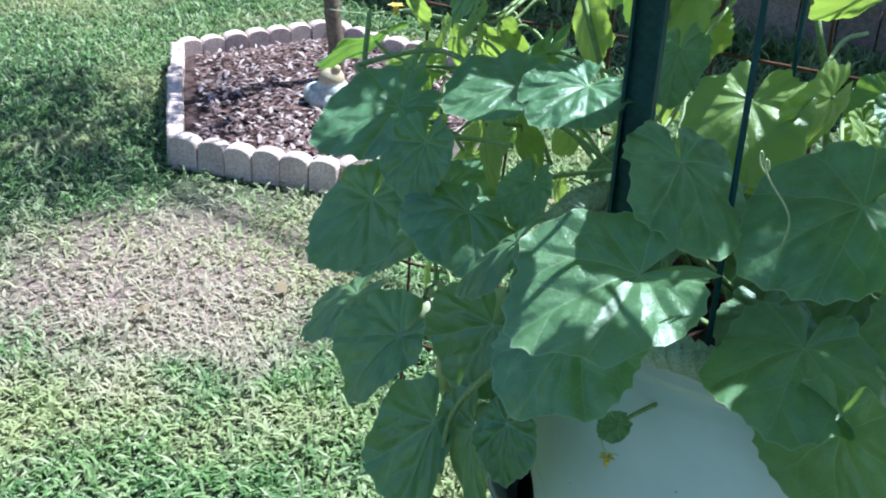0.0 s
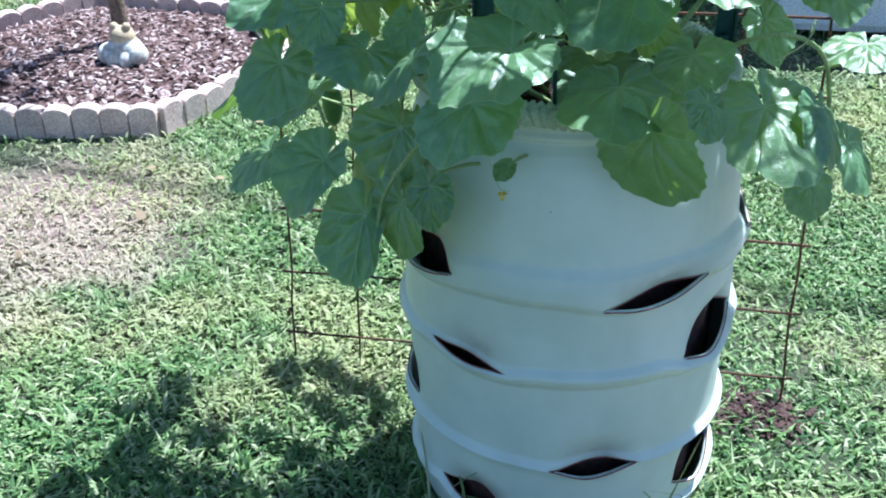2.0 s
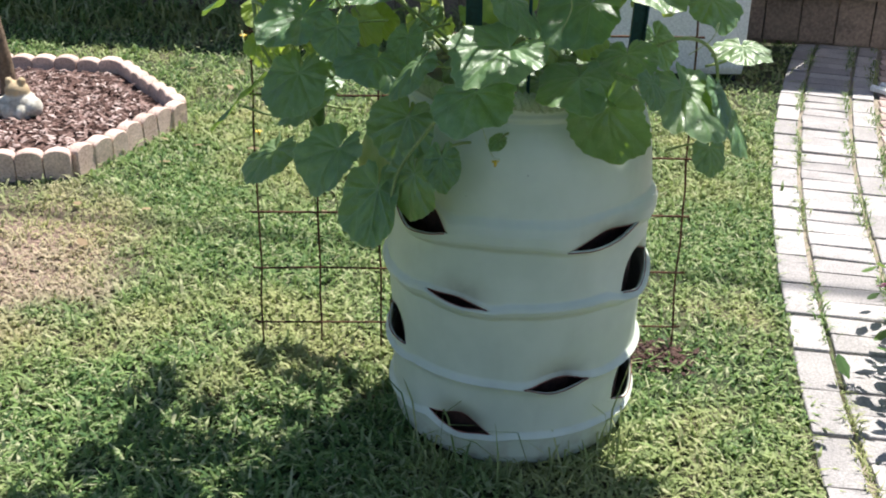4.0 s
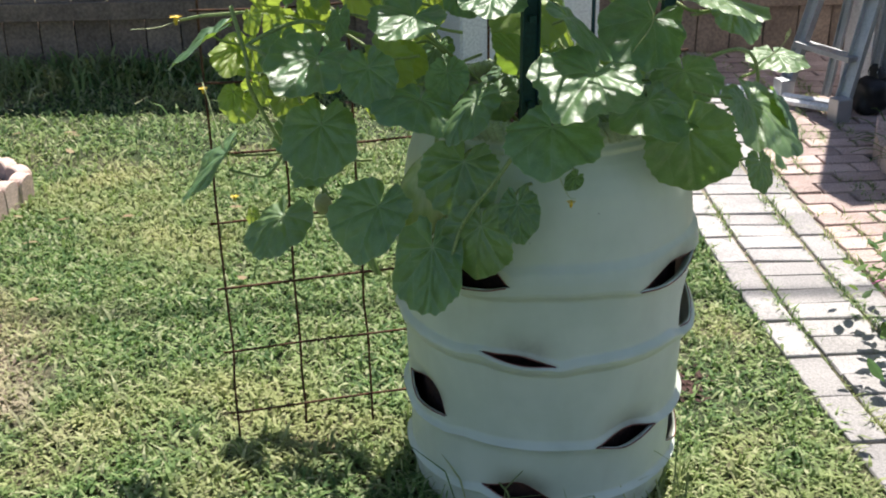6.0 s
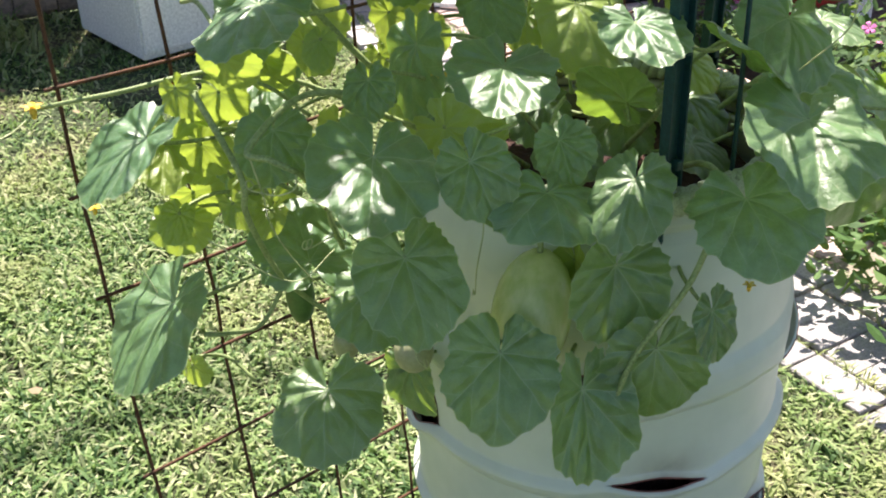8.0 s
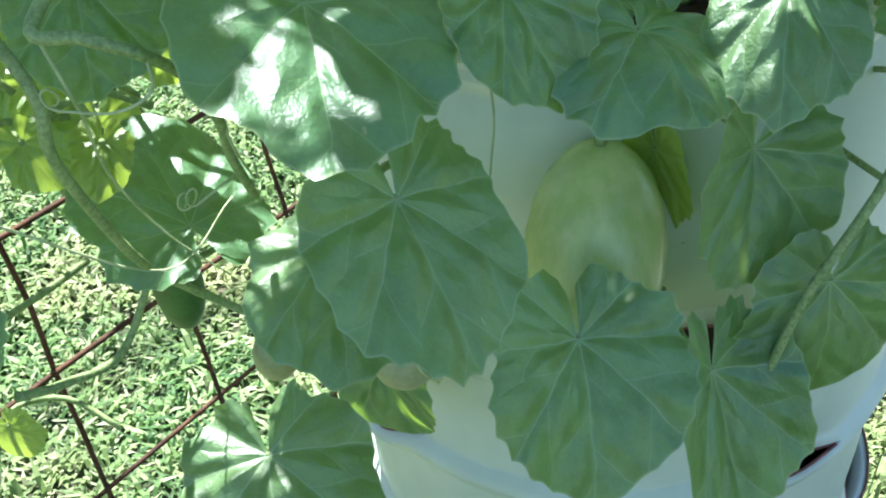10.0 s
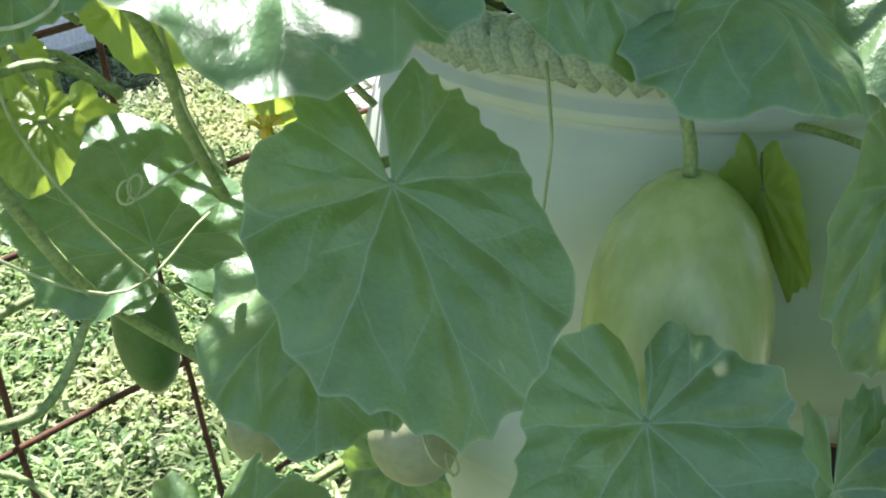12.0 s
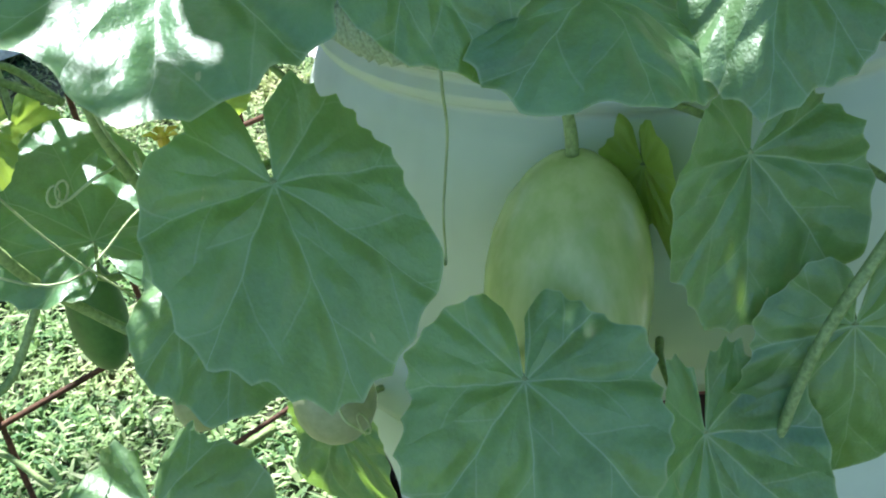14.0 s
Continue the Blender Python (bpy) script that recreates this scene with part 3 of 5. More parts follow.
def trellis():
    panel = thing("wire_trellis", -0.1, 0.33, 0, "rusty welded wire mesh panel standing behind the barrel", "trellis")
    ax, ay, bx, by, cell = -0.653, 0.274, 0.452, 0.272, 0.1535
    ux, uy = (bx - ax) / 7 / cell, (by - ay) / 7 / cell
    rng = random.Random(8)

    def spot(c, r):
        lean = 0.016 * min(r, 5) + 0.004 * max(0, r - 5)
        return Vector((ax + ux * cell * c, ay + uy * cell * c + lean, 0.071 + cell * r))
    for c in range(8):
        bm = bmesh.new()
        tube(bm, curve([spot(c, r / 2) + Vector((rng.uniform(-1, 1), rng.uniform(-1, 1), 0)) * 0.003 for r in range(-1, 26)], 2), 0.0028, 6)
        part("upright_wire", bm, RUST, panel, smooth=True)
    for r in range(0, 13):
        bm = bmesh.new()
        tube(bm, curve([spot(c, r) + Vector((0, -0.004, rng.uniform(-1, 1) * 0.003)) for c in (-0.12, 0, 1, 2, 3, 4, 5, 6, 7, 7.12)], 2), 0.003, 6)
        part("cross_wire", bm, RUST, panel, smooth=True)


def stake(x, y, top, lean, label):
    """A flat-faced steel stake with folded edges, driven into the soil."""
    ob = thing("stake", x, y, 0.79, label, "stake", "stakes in the barrel")
    bm = bmesh.new()
    profile = ((-0.016, -0.012), (-0.0125, -0.012), (-0.0125, -0.003), (0.0125, -0.003), (0.0125, -0.012), (0.016, -0.012), (0.016, 0.003), (-0.016, 0.003))
    ends = [[bm.verts.new((px, py, z)) for px, py in profile] for z in (-0.3, top - 0.79)]
    for k in range(8):
        bm.faces.new((ends[0][k], ends[0][(k + 1) % 8], ends[1][(k + 1) % 8], ends[1][k]))
    for ring in ends:
        for q in ((0, 1, 2, 7), (2, 3, 6, 7), (3, 4, 5, 6)):
            bm.faces.new([ring[n] for n in q])
    bmesh.ops.recalc_face_normals(bm, faces=bm.faces)
    for v in bm.verts:
        v.co.x += lean * v.co.z
        v.co += Vector((x, y, 0.79))
    part("shaft", bm, POST, ob)
    for k in range(4):
        bm = bmesh.new()
        z = 0.9 + 0.15 * k
        box(bm, x - 0.006 + lean * (z - 0.79), y - 0.02, z, x + 0.006 + lean * (z - 0.79), y - 0.008, z + 0.012, 0.002)
        part("stud", bm, POST, ob)


def rod(x, y, lean):
    ob = thing("plant_rod", x, y, 0.79, "thin dark green support rod stuck in the soil", "rod", "rods in the barrel")
    bm = bmesh.new()
    tube(bm, [(x, y, 0.7), (x + lean * 0.3, y, 1.0), (x + lean * 0.9, y, 1.6)], 0.0035, 6)
    part("shaft", bm, POST, ob, smooth=True)


trellis()
stake(-0.115, -0.215, 1.6, 0.0, "dark blue-green steel stake standing in the barrel")
stake(0.235, 0.0, 1.5, 0.05, "dark blue-green steel stake leaning in the barrel")
rod(-0.004, -0.236, -0.01)
rod(-0.02, 0.12, -0.02)


# ---- the melon vine ----


def blade_shape(seed, droop=None, sag=None, mat=None, rings=11, sides=168):
    """One melon leaf, a unit wide, its stalk at the origin and its tip towards +y: round, notched at the stalk, finely toothed."""
    rng = random.Random(seed)
    droop = -rng.uniform(0.04, 0.24) if droop is None else droop
    sag = -rng.uniform(-0.03, 0.1) if sag is None else sag
    wave, quilt = rng.uniform(0.016, 0.03), rng.uniform(0.008, 0.013)
    ph = [rng.uniform(0, 6.28) for _ in range(8)]
    notch, curl, lop = rng.uniform(0.1, 0.26), rng.uniform(0.05, 0.3), rng.uniform(-0.025, 0.025)
    a = np.linspace(-(math.pi - notch), math.pi - notch, sides + 1)
    b = np.abs(a)
    r = 0.17 * np.cos(a) + np.sqrt(0.485 ** 2 - (0.17 * np.sin(a)) ** 2)
    r += 0.017 * np.cos(b * 2 * math.pi / 0.9) + lop * np.sin(a) + 0.014 * np.sin(a * 5 + ph[0]) + 0.011 * np.sin(a * 11 + ph[1])
    r *= 1 - 0.3 * np.clip((b - (math.pi - notch - 0.5)) / 0.5, 0, 1) ** 2.2
    tooth = (a * 4.6 + ph[2] + 0.35 * np.sin(a * 3 + ph[5])) % 1
    r += 0.034 * (1 - np.abs(2 * tooth - 1)) ** 1.6 * (0.65 + 0.35 * np.sin(a * 2.3 + ph[6])) - 0.008
    f = np.arange(1, rings + 1)[:, None] / rings
    x, y = r * f * np.sin(a), r * f * np.cos(a)
    reach = np.hypot(x, y)
    z = droop * (np.maximum(0, y) / 0.64) ** 2 + sag * (np.abs(x) / 0.5) ** 1.5
    z += curl * np.maximum(0, -y) * np.abs(x) - 0.03 * np.exp(-(reach / 0.1) ** 2)
    z += wave * f ** 2.5 * (np.sin(a * 4 + ph[3]) + 0.7 * np.sin(a * 7 + ph[4]) + 0.35 * np.sin(a * 13 + ph[7]))
    z += quilt * (np.abs(np.sin(a / 0.74 * math.pi)) ** 0.75 * (0.75 + 0.25 * np.sin(f * 17 + ph[0] + 2 * np.sign(np.sin(a / 0.74 * math.pi)))) * np.sin(f * 2.7))
    z += 0.006 * np.sin(x * 17 + ph[1]) * np.sin(y * 15 + ph[2]) * np.minimum(1, 3 * f)
    verts = np.concatenate([[[0, 0, -0.03]], np.stack([x, y, z], -1).reshape(-1, 3)])
    k = np.arange(sides)
    first = np.stack([0 * k, 2 + k, 1 + k], -1)
    row = 1 + (sides + 1) * np.arange(rings - 1)[:, None] + k
    quads = np.stack([row, row + 1, row + sides + 2, row + sides + 1], -1).reshape(-1, 4)
    tris = np.concatenate([first, quads[:, [0, 1, 2]], quads[:, [0, 2, 3]]])
    me = arrays("leaf", verts, tris, LEAF if mat is None else mat, True)
    uv = me.uv_layers.new(name="UVMap")
    rim = me.attributes.new("rim", "FLOAT", "POINT")
    rim.data.foreach_set("value", np.concatenate([[0], np.repeat(f.ravel(), sides + 1)]).astype(np.float32))
    index = np.empty(len(me.loops), np.int32)
    me.loops.foreach_get("vertex_index", index)
    uv.data.foreach_set("uv", np.ascontiguousarray(verts[index, :2], dtype=np.float32).ravel())
    return me


SHAPES = [blade_shape(s) for s in range(12)]
# plain blades for the unseen leaves added to cast shade
SHADE_SHAPES = [blade_shape(s, rings=4, sides=72) for s in range(20, 26)]
YOUNG = []
for shape in SHAPES[:4]:
    YOUNG.append(shape.copy())
    YOUNG[-1].materials[0] = LEAF_YOUNG_BACKLIT
vine = thing("melon_vine", 0, 0, 0.8, "melon vine with large rounded leaves spilling over the barrel", "melon plant")
leaf_rng = random.Random(12)


def leaf(x, y, z, tx, ty, tz, width, young=False, face=0.4, root=None, form=None):
    """A leaf whose stalk meets the blade at x, y, z and whose tip points to tx, ty, tz; face: how far it turns up."""
    base, tip = Vector((x, y, z)), Vector((tx, ty, tz))
    if young:
        face = -0.1
    ahead = (tip - base).normalized()
    turn = math.atan2(-x, -y) * (0.45 if y < 0.12 else 0.3)
    away = Vector((-math.sin(turn), -math.cos(turn), 0))
    up = (away * (1 - face) + Vector((0, 0, 1)) * face + Vector((leaf_rng.uniform(-1, 1), leaf_rng.uniform(-1, 1), 0)) * 0.15)
    up = (up - ahead * up.dot(ahead)).normalized()
    right = ahead.cross(up)
    m = Matrix((right, ahead, up)).transposed().to_4x4()
    m.translation = base
    shape = leaf_rng.choice(YOUNG if young else SHAPES[:10])
    if form is not None:
        shape = SHADE_SHAPES[form]
    ob = piece("leaf", shape, m @ Matrix.Diagonal((width, max(0.9 * width, min(1.3 * width, (tip - base).length / 0.6)), width, 1)), vine)
    back = -ahead * 0.014 - up * 0.045
    if root is None:
        inward = Vector((-x, -y, 0)).normalized() * min(0.09, 0.5 * math.hypot(x, y))
        root = base + inward + Vector((leaf_rng.uniform(-0.03, 0.03), leaf_rng.uniform(-0.03, 0.03), leaf_rng.uniform(-0.06, 0.0)))
    bm = bmesh.new()
    dip = (base + Vector(root)) / 2 + Vector((0, 0, 0.015)) + back * 0.5
    tube(bm, curve([base, base + back * 0.6, dip, root], 4), 0.0024, 6, 1.25)
    part("stalk", bm, STEM, ob, smooth=True)
    return ob


def leaf_at(base, ahead, up, width, long=1.0, droop=-0.12, sag=-0.04, young=False):
    """A leaf with a blade of its own: where its stalk meets it, which way its tip and its face point, how far tip and sides bend."""
    base, ahead, up = Vector(base), Vector(ahead).normalized(), Vector(up)
    up = (up - ahead * up.dot(ahead)).normalized()
    m = Matrix((ahead.cross(up), ahead, up)).transposed().to_4x4()
    m.translation = base + up * 0.03 * width
    me = blade_shape(leaf_rng.randrange(10 ** 6), droop, sag, LEAF_YOUNG_BACKLIT if young else LEAF)
    ob = piece("leaf", me, m @ Matrix.Diagonal((0.96 * width, 0.98 * width * long, width, 1)), vine)
    inward = Vector((-base.x, -base.y, 0)).normalized()
    root = base + inward * min(0.08, 0.5 * base.xy.length) - up * 0.03 + Vector((leaf_rng.uniform(-0.03, 0.03), leaf_rng.uniform(-0.03, 0.03), leaf_rng.uniform(-0.02, 0.03)))
    back = -ahead * 0.02 - up * 0.03
    bm = bmesh.new()
    tube(bm, curve([base, base + back * 0.7, (base + root) / 2 + back * 0.6, root], 4), 0.0024, 6, 1.25)
    part("stalk", bm, STEM, ob, smooth=True)
    return ob


# leaves that hang over the barrel
leaf_at((-0.471, -0.127, 0.871), (-0.25, -0.61, -0.75), (-0.13, -0.75, 0.65), 0.147, 1.13, 0.05, -0.04)
leaf_at((-0.386, -0.196, 0.732), (-0.56, -0.54, -0.63), (-0.29, -0.58, 0.76), 0.153, 1.08, -0.17, 0.14)
leaf_at((-0.241, -0.246, 0.818), (-0.34, -0.13, -0.93), (-0.28, -0.93, 0.23), 0.153, 0.97, -0.04, 0.14)
leaf_at((-0.465, -0.070, 0.978), (-0.62, -0.68, -0.40), (-0.07, -0.46, 0.89), 0.162, 1.12, -0.01, 0.05)
leaf_at((-0.450, -0.048, 0.792), (-0.71, -0.63, -0.32), (-0.36, -0.07, 0.93), 0.147, 1.00, -0.12, -0.04)
leaf_at((-0.478, 0.069, 0.784), (0.28, 0.80, 0.53), (-0.07, -0.54, 0.84), 0.15, 1.04, -0.06, -0.13)
leaf_at((-0.386, -0.147, 0.972), (0.03, -0.60, -0.80), (-0.22, -0.78, 0.60), 0.108, 1.08, -0.10, 0.05)
leaf_at((-0.305, -0.191, 0.920), (-0.35, -0.88, -0.32), (0.13, -0.38, 0.92), 0.165, 0.66, -0.16, -0.12)
leaf_at((-0.220, -0.250, 0.929), (-0.73, -0.31, -0.60), (-0.55, -0.24, 0.80), 0.112, 1.20, -0.17, -0.13)
leaf_at((-0.228, -0.307, 0.720), (-0.24, -0.16, -0.96), (-0.63, -0.72, 0.28), 0.145, 1.01, -0.18, 0.00)
leaf_at((-0.174, -0.344, 0.769), (0.00, -0.34, -0.94), (-0.14, -0.93, 0.34), 0.079, 1.34, -0.15, -0.01)
leaf_at((-0.303, -0.257, 0.668), (-0.15, -0.29, -0.94), (-0.31, -0.89, 0.33), 0.135, 1.38, 0.06, 0.24)
leaf_at((-0.542, -0.045, 0.673), (-0.59, -0.65, -0.48), (-0.45, -0.23, 0.86), 0.156, 0.99, -0.09, -0.06)
leaf_at((-0.629, 0.172, 0.737), (-0.74, -0.07, -0.66), (-0.67, 0.09, 0.74), 0.203, 1.04, -0.06, 0.01)
leaf_at((-0.634, 0.154, 0.981), (-0.86, 0.19, -0.47), (-0.47, 0.08, 0.88), 0.159, 1.05, -0.11, 0.02)
leaf_at((-0.410, 0.006, 1.034), (-0.44, -0.36, -0.82), (-0.78, -0.30, 0.55), 0.078, 0.98, -0.12, -0.07)
leaf_at((-0.314, 0.033, 1.047), (-0.39, -0.21, -0.90), (-0.92, 0.11, 0.37), 0.138, 1.02, -0.13, -0.05)
leaf_at((-0.510, 0.068, 1.135), (-0.84, -0.50, -0.22), (-0.28, 0.06, 0.96), 0.150, 0.97, -0.10, -0.11)
leaf_at((-0.291, -0.103, 1.048), (-0.74, -0.57, -0.34), (-0.14, -0.37, 0.92), 0.145, 0.97, 0.01, 0.05)
leaf_at((-0.175, -0.199, 1.096), (-0.41, -0.88, -0.26), (-0.02, -0.28, 0.96), 0.128, 0.94, -0.08, -0.00)
leaf_at((-0.052, -0.362, 0.989), (-0.69, -0.67, -0.26), (0.00, -0.36, 0.93), 0.191, 1.03, -0.10, 0.03)
leaf_at((0.108, -0.220, 1.041), (-0.72, -0.55, -0.42), (0.05, -0.62, 0.78), 0.165, 1.12, -0.12, -0.06)
leaf_at((0.089, -0.268, 0.908), (-0.06, -0.94, -0.34), (-0.03, -0.34, 0.94), 0.174, 0.96, -0.05, -0.11)
leaf_at((0.141, -0.327, 0.866), (0.08, -0.24, -0.97), (-0.47, -0.86, 0.17), 0.177, 0.99, -0.27, 0.09)
leaf_at((0.210, -0.373, 0.929), (0.19, -0.66, -0.73), (0.65, -0.47, 0.60), 0.083, 0.99, -0.13, -0.06)
leaf_at((0.292, -0.263, 0.888), (0.45, -0.72, -0.53), (0.24, -0.47, 0.85), 0.179, 1.11, -0.13, -0.06)
leaf_at((0.371, -0.232, 0.871), (0.35, -0.64, -0.69), (0.76, -0.23, 0.60), 0.130, 1.01, -0.15, -0.07)
leaf_at((0.442, -0.074, 0.762), (0.52, -0.45, -0.72), (0.68, -0.30, 0.67), 0.133, 0.99, -0.13, -0.06)
leaf_at((0.383, -0.166, 0.732), (0.10, -0.50, -0.86), (0.45, -0.75, 0.49), 0.096, 0.96, -0.12, -0.06)
leaf_at((0.450, -0.066, 0.922), (-0.15, -0.98, -0.10), (0.03, -0.10, 0.99), 0.135, 0.90, -0.11, -0.09)
leaf_at((0.400, 0.030, 1.000), (0.30, -0.70, -0.55), (0.20, -0.55, 0.80), 0.130, 1.00, -0.12, -0.06)
leaf_at((0.201, -0.270, 1.078), (-0.03, -1.00, 0.03), (0.19, 0.03, 0.98), 0.166, 1.01, -0.12, -0.03)
leaf_at((0.191, -0.195, 0.936), (-0.10, -0.94, -0.32), (-0.29, -0.28, 0.91), 0.140, 1.00, -0.12, -0.07)
leaf_at((-0.058, -0.250, 1.058), (0.62, -0.59, -0.52), (0.52, -0.20, 0.83), 0.151, 1.02, -0.13, -0.06)
# backlit leaf: the pale young colour stands in for sun from behind
leaf_at((-0.051, 0.010, 1.045), (-0.11, -0.69, -0.70), (-0.12, -0.70, 0.70), 0.165, 1.0, -0.13, -0.08, True)
leaf_at((-0.111, -0.331, 0.895), (-0.32, -0.82, -0.47), (-0.25, -0.40, 0.88), 0.176, 0.92, -0.11, -0.04)
leaf_at((-0.356, 0.021, 0.580), (-0.27, -0.43, -0.86), (-0.96, 0.06, 0.27), 0.122, 0.95, -0.19, 0.05)
leaf_at((-0.245, -0.15, 0.955), (-0.10, -0.55, -0.83), (-0.35, -0.60, 0.72), 0.085, 1.05, -0.10, 0.10)
leaf_at((-0.10, -0.13, 0.955), (-0.45, 0.62, 0.60), (0.60, 0.55, 0.55), 0.120, 0.95, -0.12, -0.04)
leaf_at((-0.226, -0.165, 0.785), (0.04, -0.12, -0.99), (-0.90, -0.40, 0.1), 0.055, 2.2, -0.1, 0.4, True)
leaf_at((-0.062, -0.322, 0.798), (-0.70, -0.25, -0.66), (-0.25, -0.95, 0.10), 0.034, 1.25, -0.12, 0.2)
leaf_at((-0.515, 0.060, 0.985), (-0.40, -0.30, -0.85), (-0.60, -0.60, 0.50), 0.105, 1.0, -0.10, -0.05)

# pale young leaves by the trellis; their colour also holds sun shining through
leaf(-0.582, 0.212, 0.948, -0.628, 0.155, 0.906, 0.094, True)
leaf(-0.589, 0.185, 0.845, -0.605, 0.177, 0.812, 0.085, True)
leaf(-0.583, 0.200, 0.943, -0.575, 0.180, 0.896, 0.085, True, 0.55)
leaf(-0.513, 0.270, 0.951, -0.497, 0.250, 0.916, 0.064, True, 0.55)
leaf(-0.482, 0.200, 0.871, -0.490, 0.180, 0.839, 0.059, True, 0.55)
leaf(-0.443, 0.200, 1.015, -0.419, 0.180, 0.976, 0.072, True, 0.55)
leaf(-0.584, 0.250, 0.573, -0.584, 0.230, 0.547, 0.047, True, 0.55)
leaf(-0.059, 0.100, 1.011, -0.083, 0.080, 0.964, 0.085, True, 0.55)
leaf(-0.202, 0.150, 1.015, -0.194, 0.130, 0.982, 0.059, True, 0.55)
leaf(0.262, 0.100, 1.014, 0.246, 0.080, 0.973, 0.075, True, 0.55)
leaf(-0.326, 0.150, 0.826, -0.318, 0.130, 0.795, 0.055, True, 0.55)
leaf(-0.327, 0.200, 0.898, -0.351, 0.180, 0.865, 0.061, True, 0.55)
leaf(0.060, 0.180, 0.987, 0.068, 0.160, 0.951, 0.064, True, 0.55)
leaf(-0.213, 0.250, 0.953, -0.213, 0.230, 0.919, 0.063, True, 0.55)
leaf(-0.492, 0.250, 0.919, -0.516, 0.230, 0.881, 0.069, True, 0.55)
leaf(-0.562, 0.160, 0.948, -0.546, 0.140, 0.913, 0.064, True, 0.45)
leaf(-0.517, 0.180, 0.999, -0.501, 0.160, 0.966, 0.060, True, 0.45)
leaf(-0.605, 0.160, 0.867, -0.629, 0.140, 0.841, 0.048, True, 0.45)
leaf(-0.561, 0.100, 0.888, -0.561, 0.080, 0.862, 0.047, True, 0.45)
leaf(-0.556, 0.220, 1.004, -0.556, 0.200, 0.973, 0.056, True, 0.45)


# leaves inside the plant, young ones paler: light from behind is in their colour
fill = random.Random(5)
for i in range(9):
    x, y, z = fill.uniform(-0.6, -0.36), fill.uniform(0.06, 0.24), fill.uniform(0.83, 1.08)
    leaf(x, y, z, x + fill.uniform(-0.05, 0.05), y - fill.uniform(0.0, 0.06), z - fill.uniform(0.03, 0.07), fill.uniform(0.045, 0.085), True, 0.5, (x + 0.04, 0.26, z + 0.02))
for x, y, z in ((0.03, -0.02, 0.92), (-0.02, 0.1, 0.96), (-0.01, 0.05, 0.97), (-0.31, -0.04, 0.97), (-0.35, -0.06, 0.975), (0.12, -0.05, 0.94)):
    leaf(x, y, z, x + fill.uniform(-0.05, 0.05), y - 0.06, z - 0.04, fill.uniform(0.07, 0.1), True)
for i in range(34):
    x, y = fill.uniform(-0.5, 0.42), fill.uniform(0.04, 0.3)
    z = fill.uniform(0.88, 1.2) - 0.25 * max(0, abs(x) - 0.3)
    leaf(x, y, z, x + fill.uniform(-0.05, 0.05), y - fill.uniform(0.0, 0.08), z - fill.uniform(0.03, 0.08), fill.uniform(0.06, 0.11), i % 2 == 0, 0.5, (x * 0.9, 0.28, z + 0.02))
# older leaves low inside the mouth of the barrel
for x, y, z, tx, ty in ((0.02, -0.02, 0.87, -0.5, -0.6), (-0.06, 0.06, 0.89, -0.8, -0.2), (0.12, -0.06, 0.88, -0.3, -0.8), (0.10, 0.08, 0.90, 0.3, -0.6), (-0.12, -0.05, 0.88, -0.6, -0.5), (0.03, -0.14, 0.86, 0.4, -0.7), (0.19, -0.02, 0.87, 0.5, -0.5)):
    leaf_at((x, y, z), (tx, ty, -0.35), (0.2 * tx, -0.35, 0.9), fill.uniform(0.09, 0.13), 1.0, -0.2, -0.1)
# points where the added shade leaves are left out to let sun down
GAPS = [(Vector(p), r) for *p, r in (
    (-0.552, -0.168, 0.925, -0.006), (-0.318, -0.13, 1.03, 0.022), (-0.205, -0.26, 1.085, 0.045), (0.21, -0.33, 1.08, 0.05), (0.327, -0.318, 0.845, 0.014), (-0.69, 0.16, 0.95, 0.04),
    (0.435, -0.115, 0.915, 0.035), (0.49, -0.11, 0.71, 0.0), (0.05, -0.29, 1.04, 0.006), (-0.125, -0.43, 0.97, -0.01), (-0.02, -0.39, 0.975, -0.015), (0.132, -0.335, 0.888, -0.006), (-0.285, -0.215, 0.925, -0.025), (-0.225, -0.255, 0.92, -0.028), (-0.295, -0.145, 0.786, -0.034),
    (-0.50, 0.2, 0.93, 0.06), (-0.44, 0.2, 0.97, 0.03), (-0.05, 0.0, 1.03, 0.03))]


def open_sky(x, y, z, size):
    return all((Vector((x, y, z)) - p).cross(SUN).length > r + 0.5 * size for p, r in GAPS)


# leaves added out of view above the plant to shade it and the lawn
across, along = SUN.cross(Vector((0, 0, 1))).normalized(), SUN.cross(SUN.cross(Vector((0, 0, 1)))).normalized()


def crown(middle, rows, cols, keep):
    for row in range(rows):
        for col in range(cols):
            size = fill.uniform(0.08, 0.12)
            spot = Vector(middle) + across * ((col - cols // 2) * 0.052 + fill.uniform(-0.02, 0.02)) + along * ((row - rows // 2) * 0.052 + fill.uniform(-0.02, 0.02))
            spot += SUN * ((fill.uniform(1.28, 1.75) - spot.z) / SUN.z)
            tip = Vector((fill.uniform(-0.7, 0.7), fill.uniform(-1, 0.3), fill.uniform(-0.5, 0.1)))
            middle_of_it = spot + tip.normalized() * 0.17 * size
            below = spot - SUN * ((spot.z - 1.0) / SUN.z)
            rear = below.y > 0.05 and below.x < 0.2
            if open_sky(*middle_of_it, size) and fill.random() < (0.18 if rear else keep):
                leaf(*spot, *(spot + tip * 0.08), size, False, 0.95, None, fill.randrange(6))


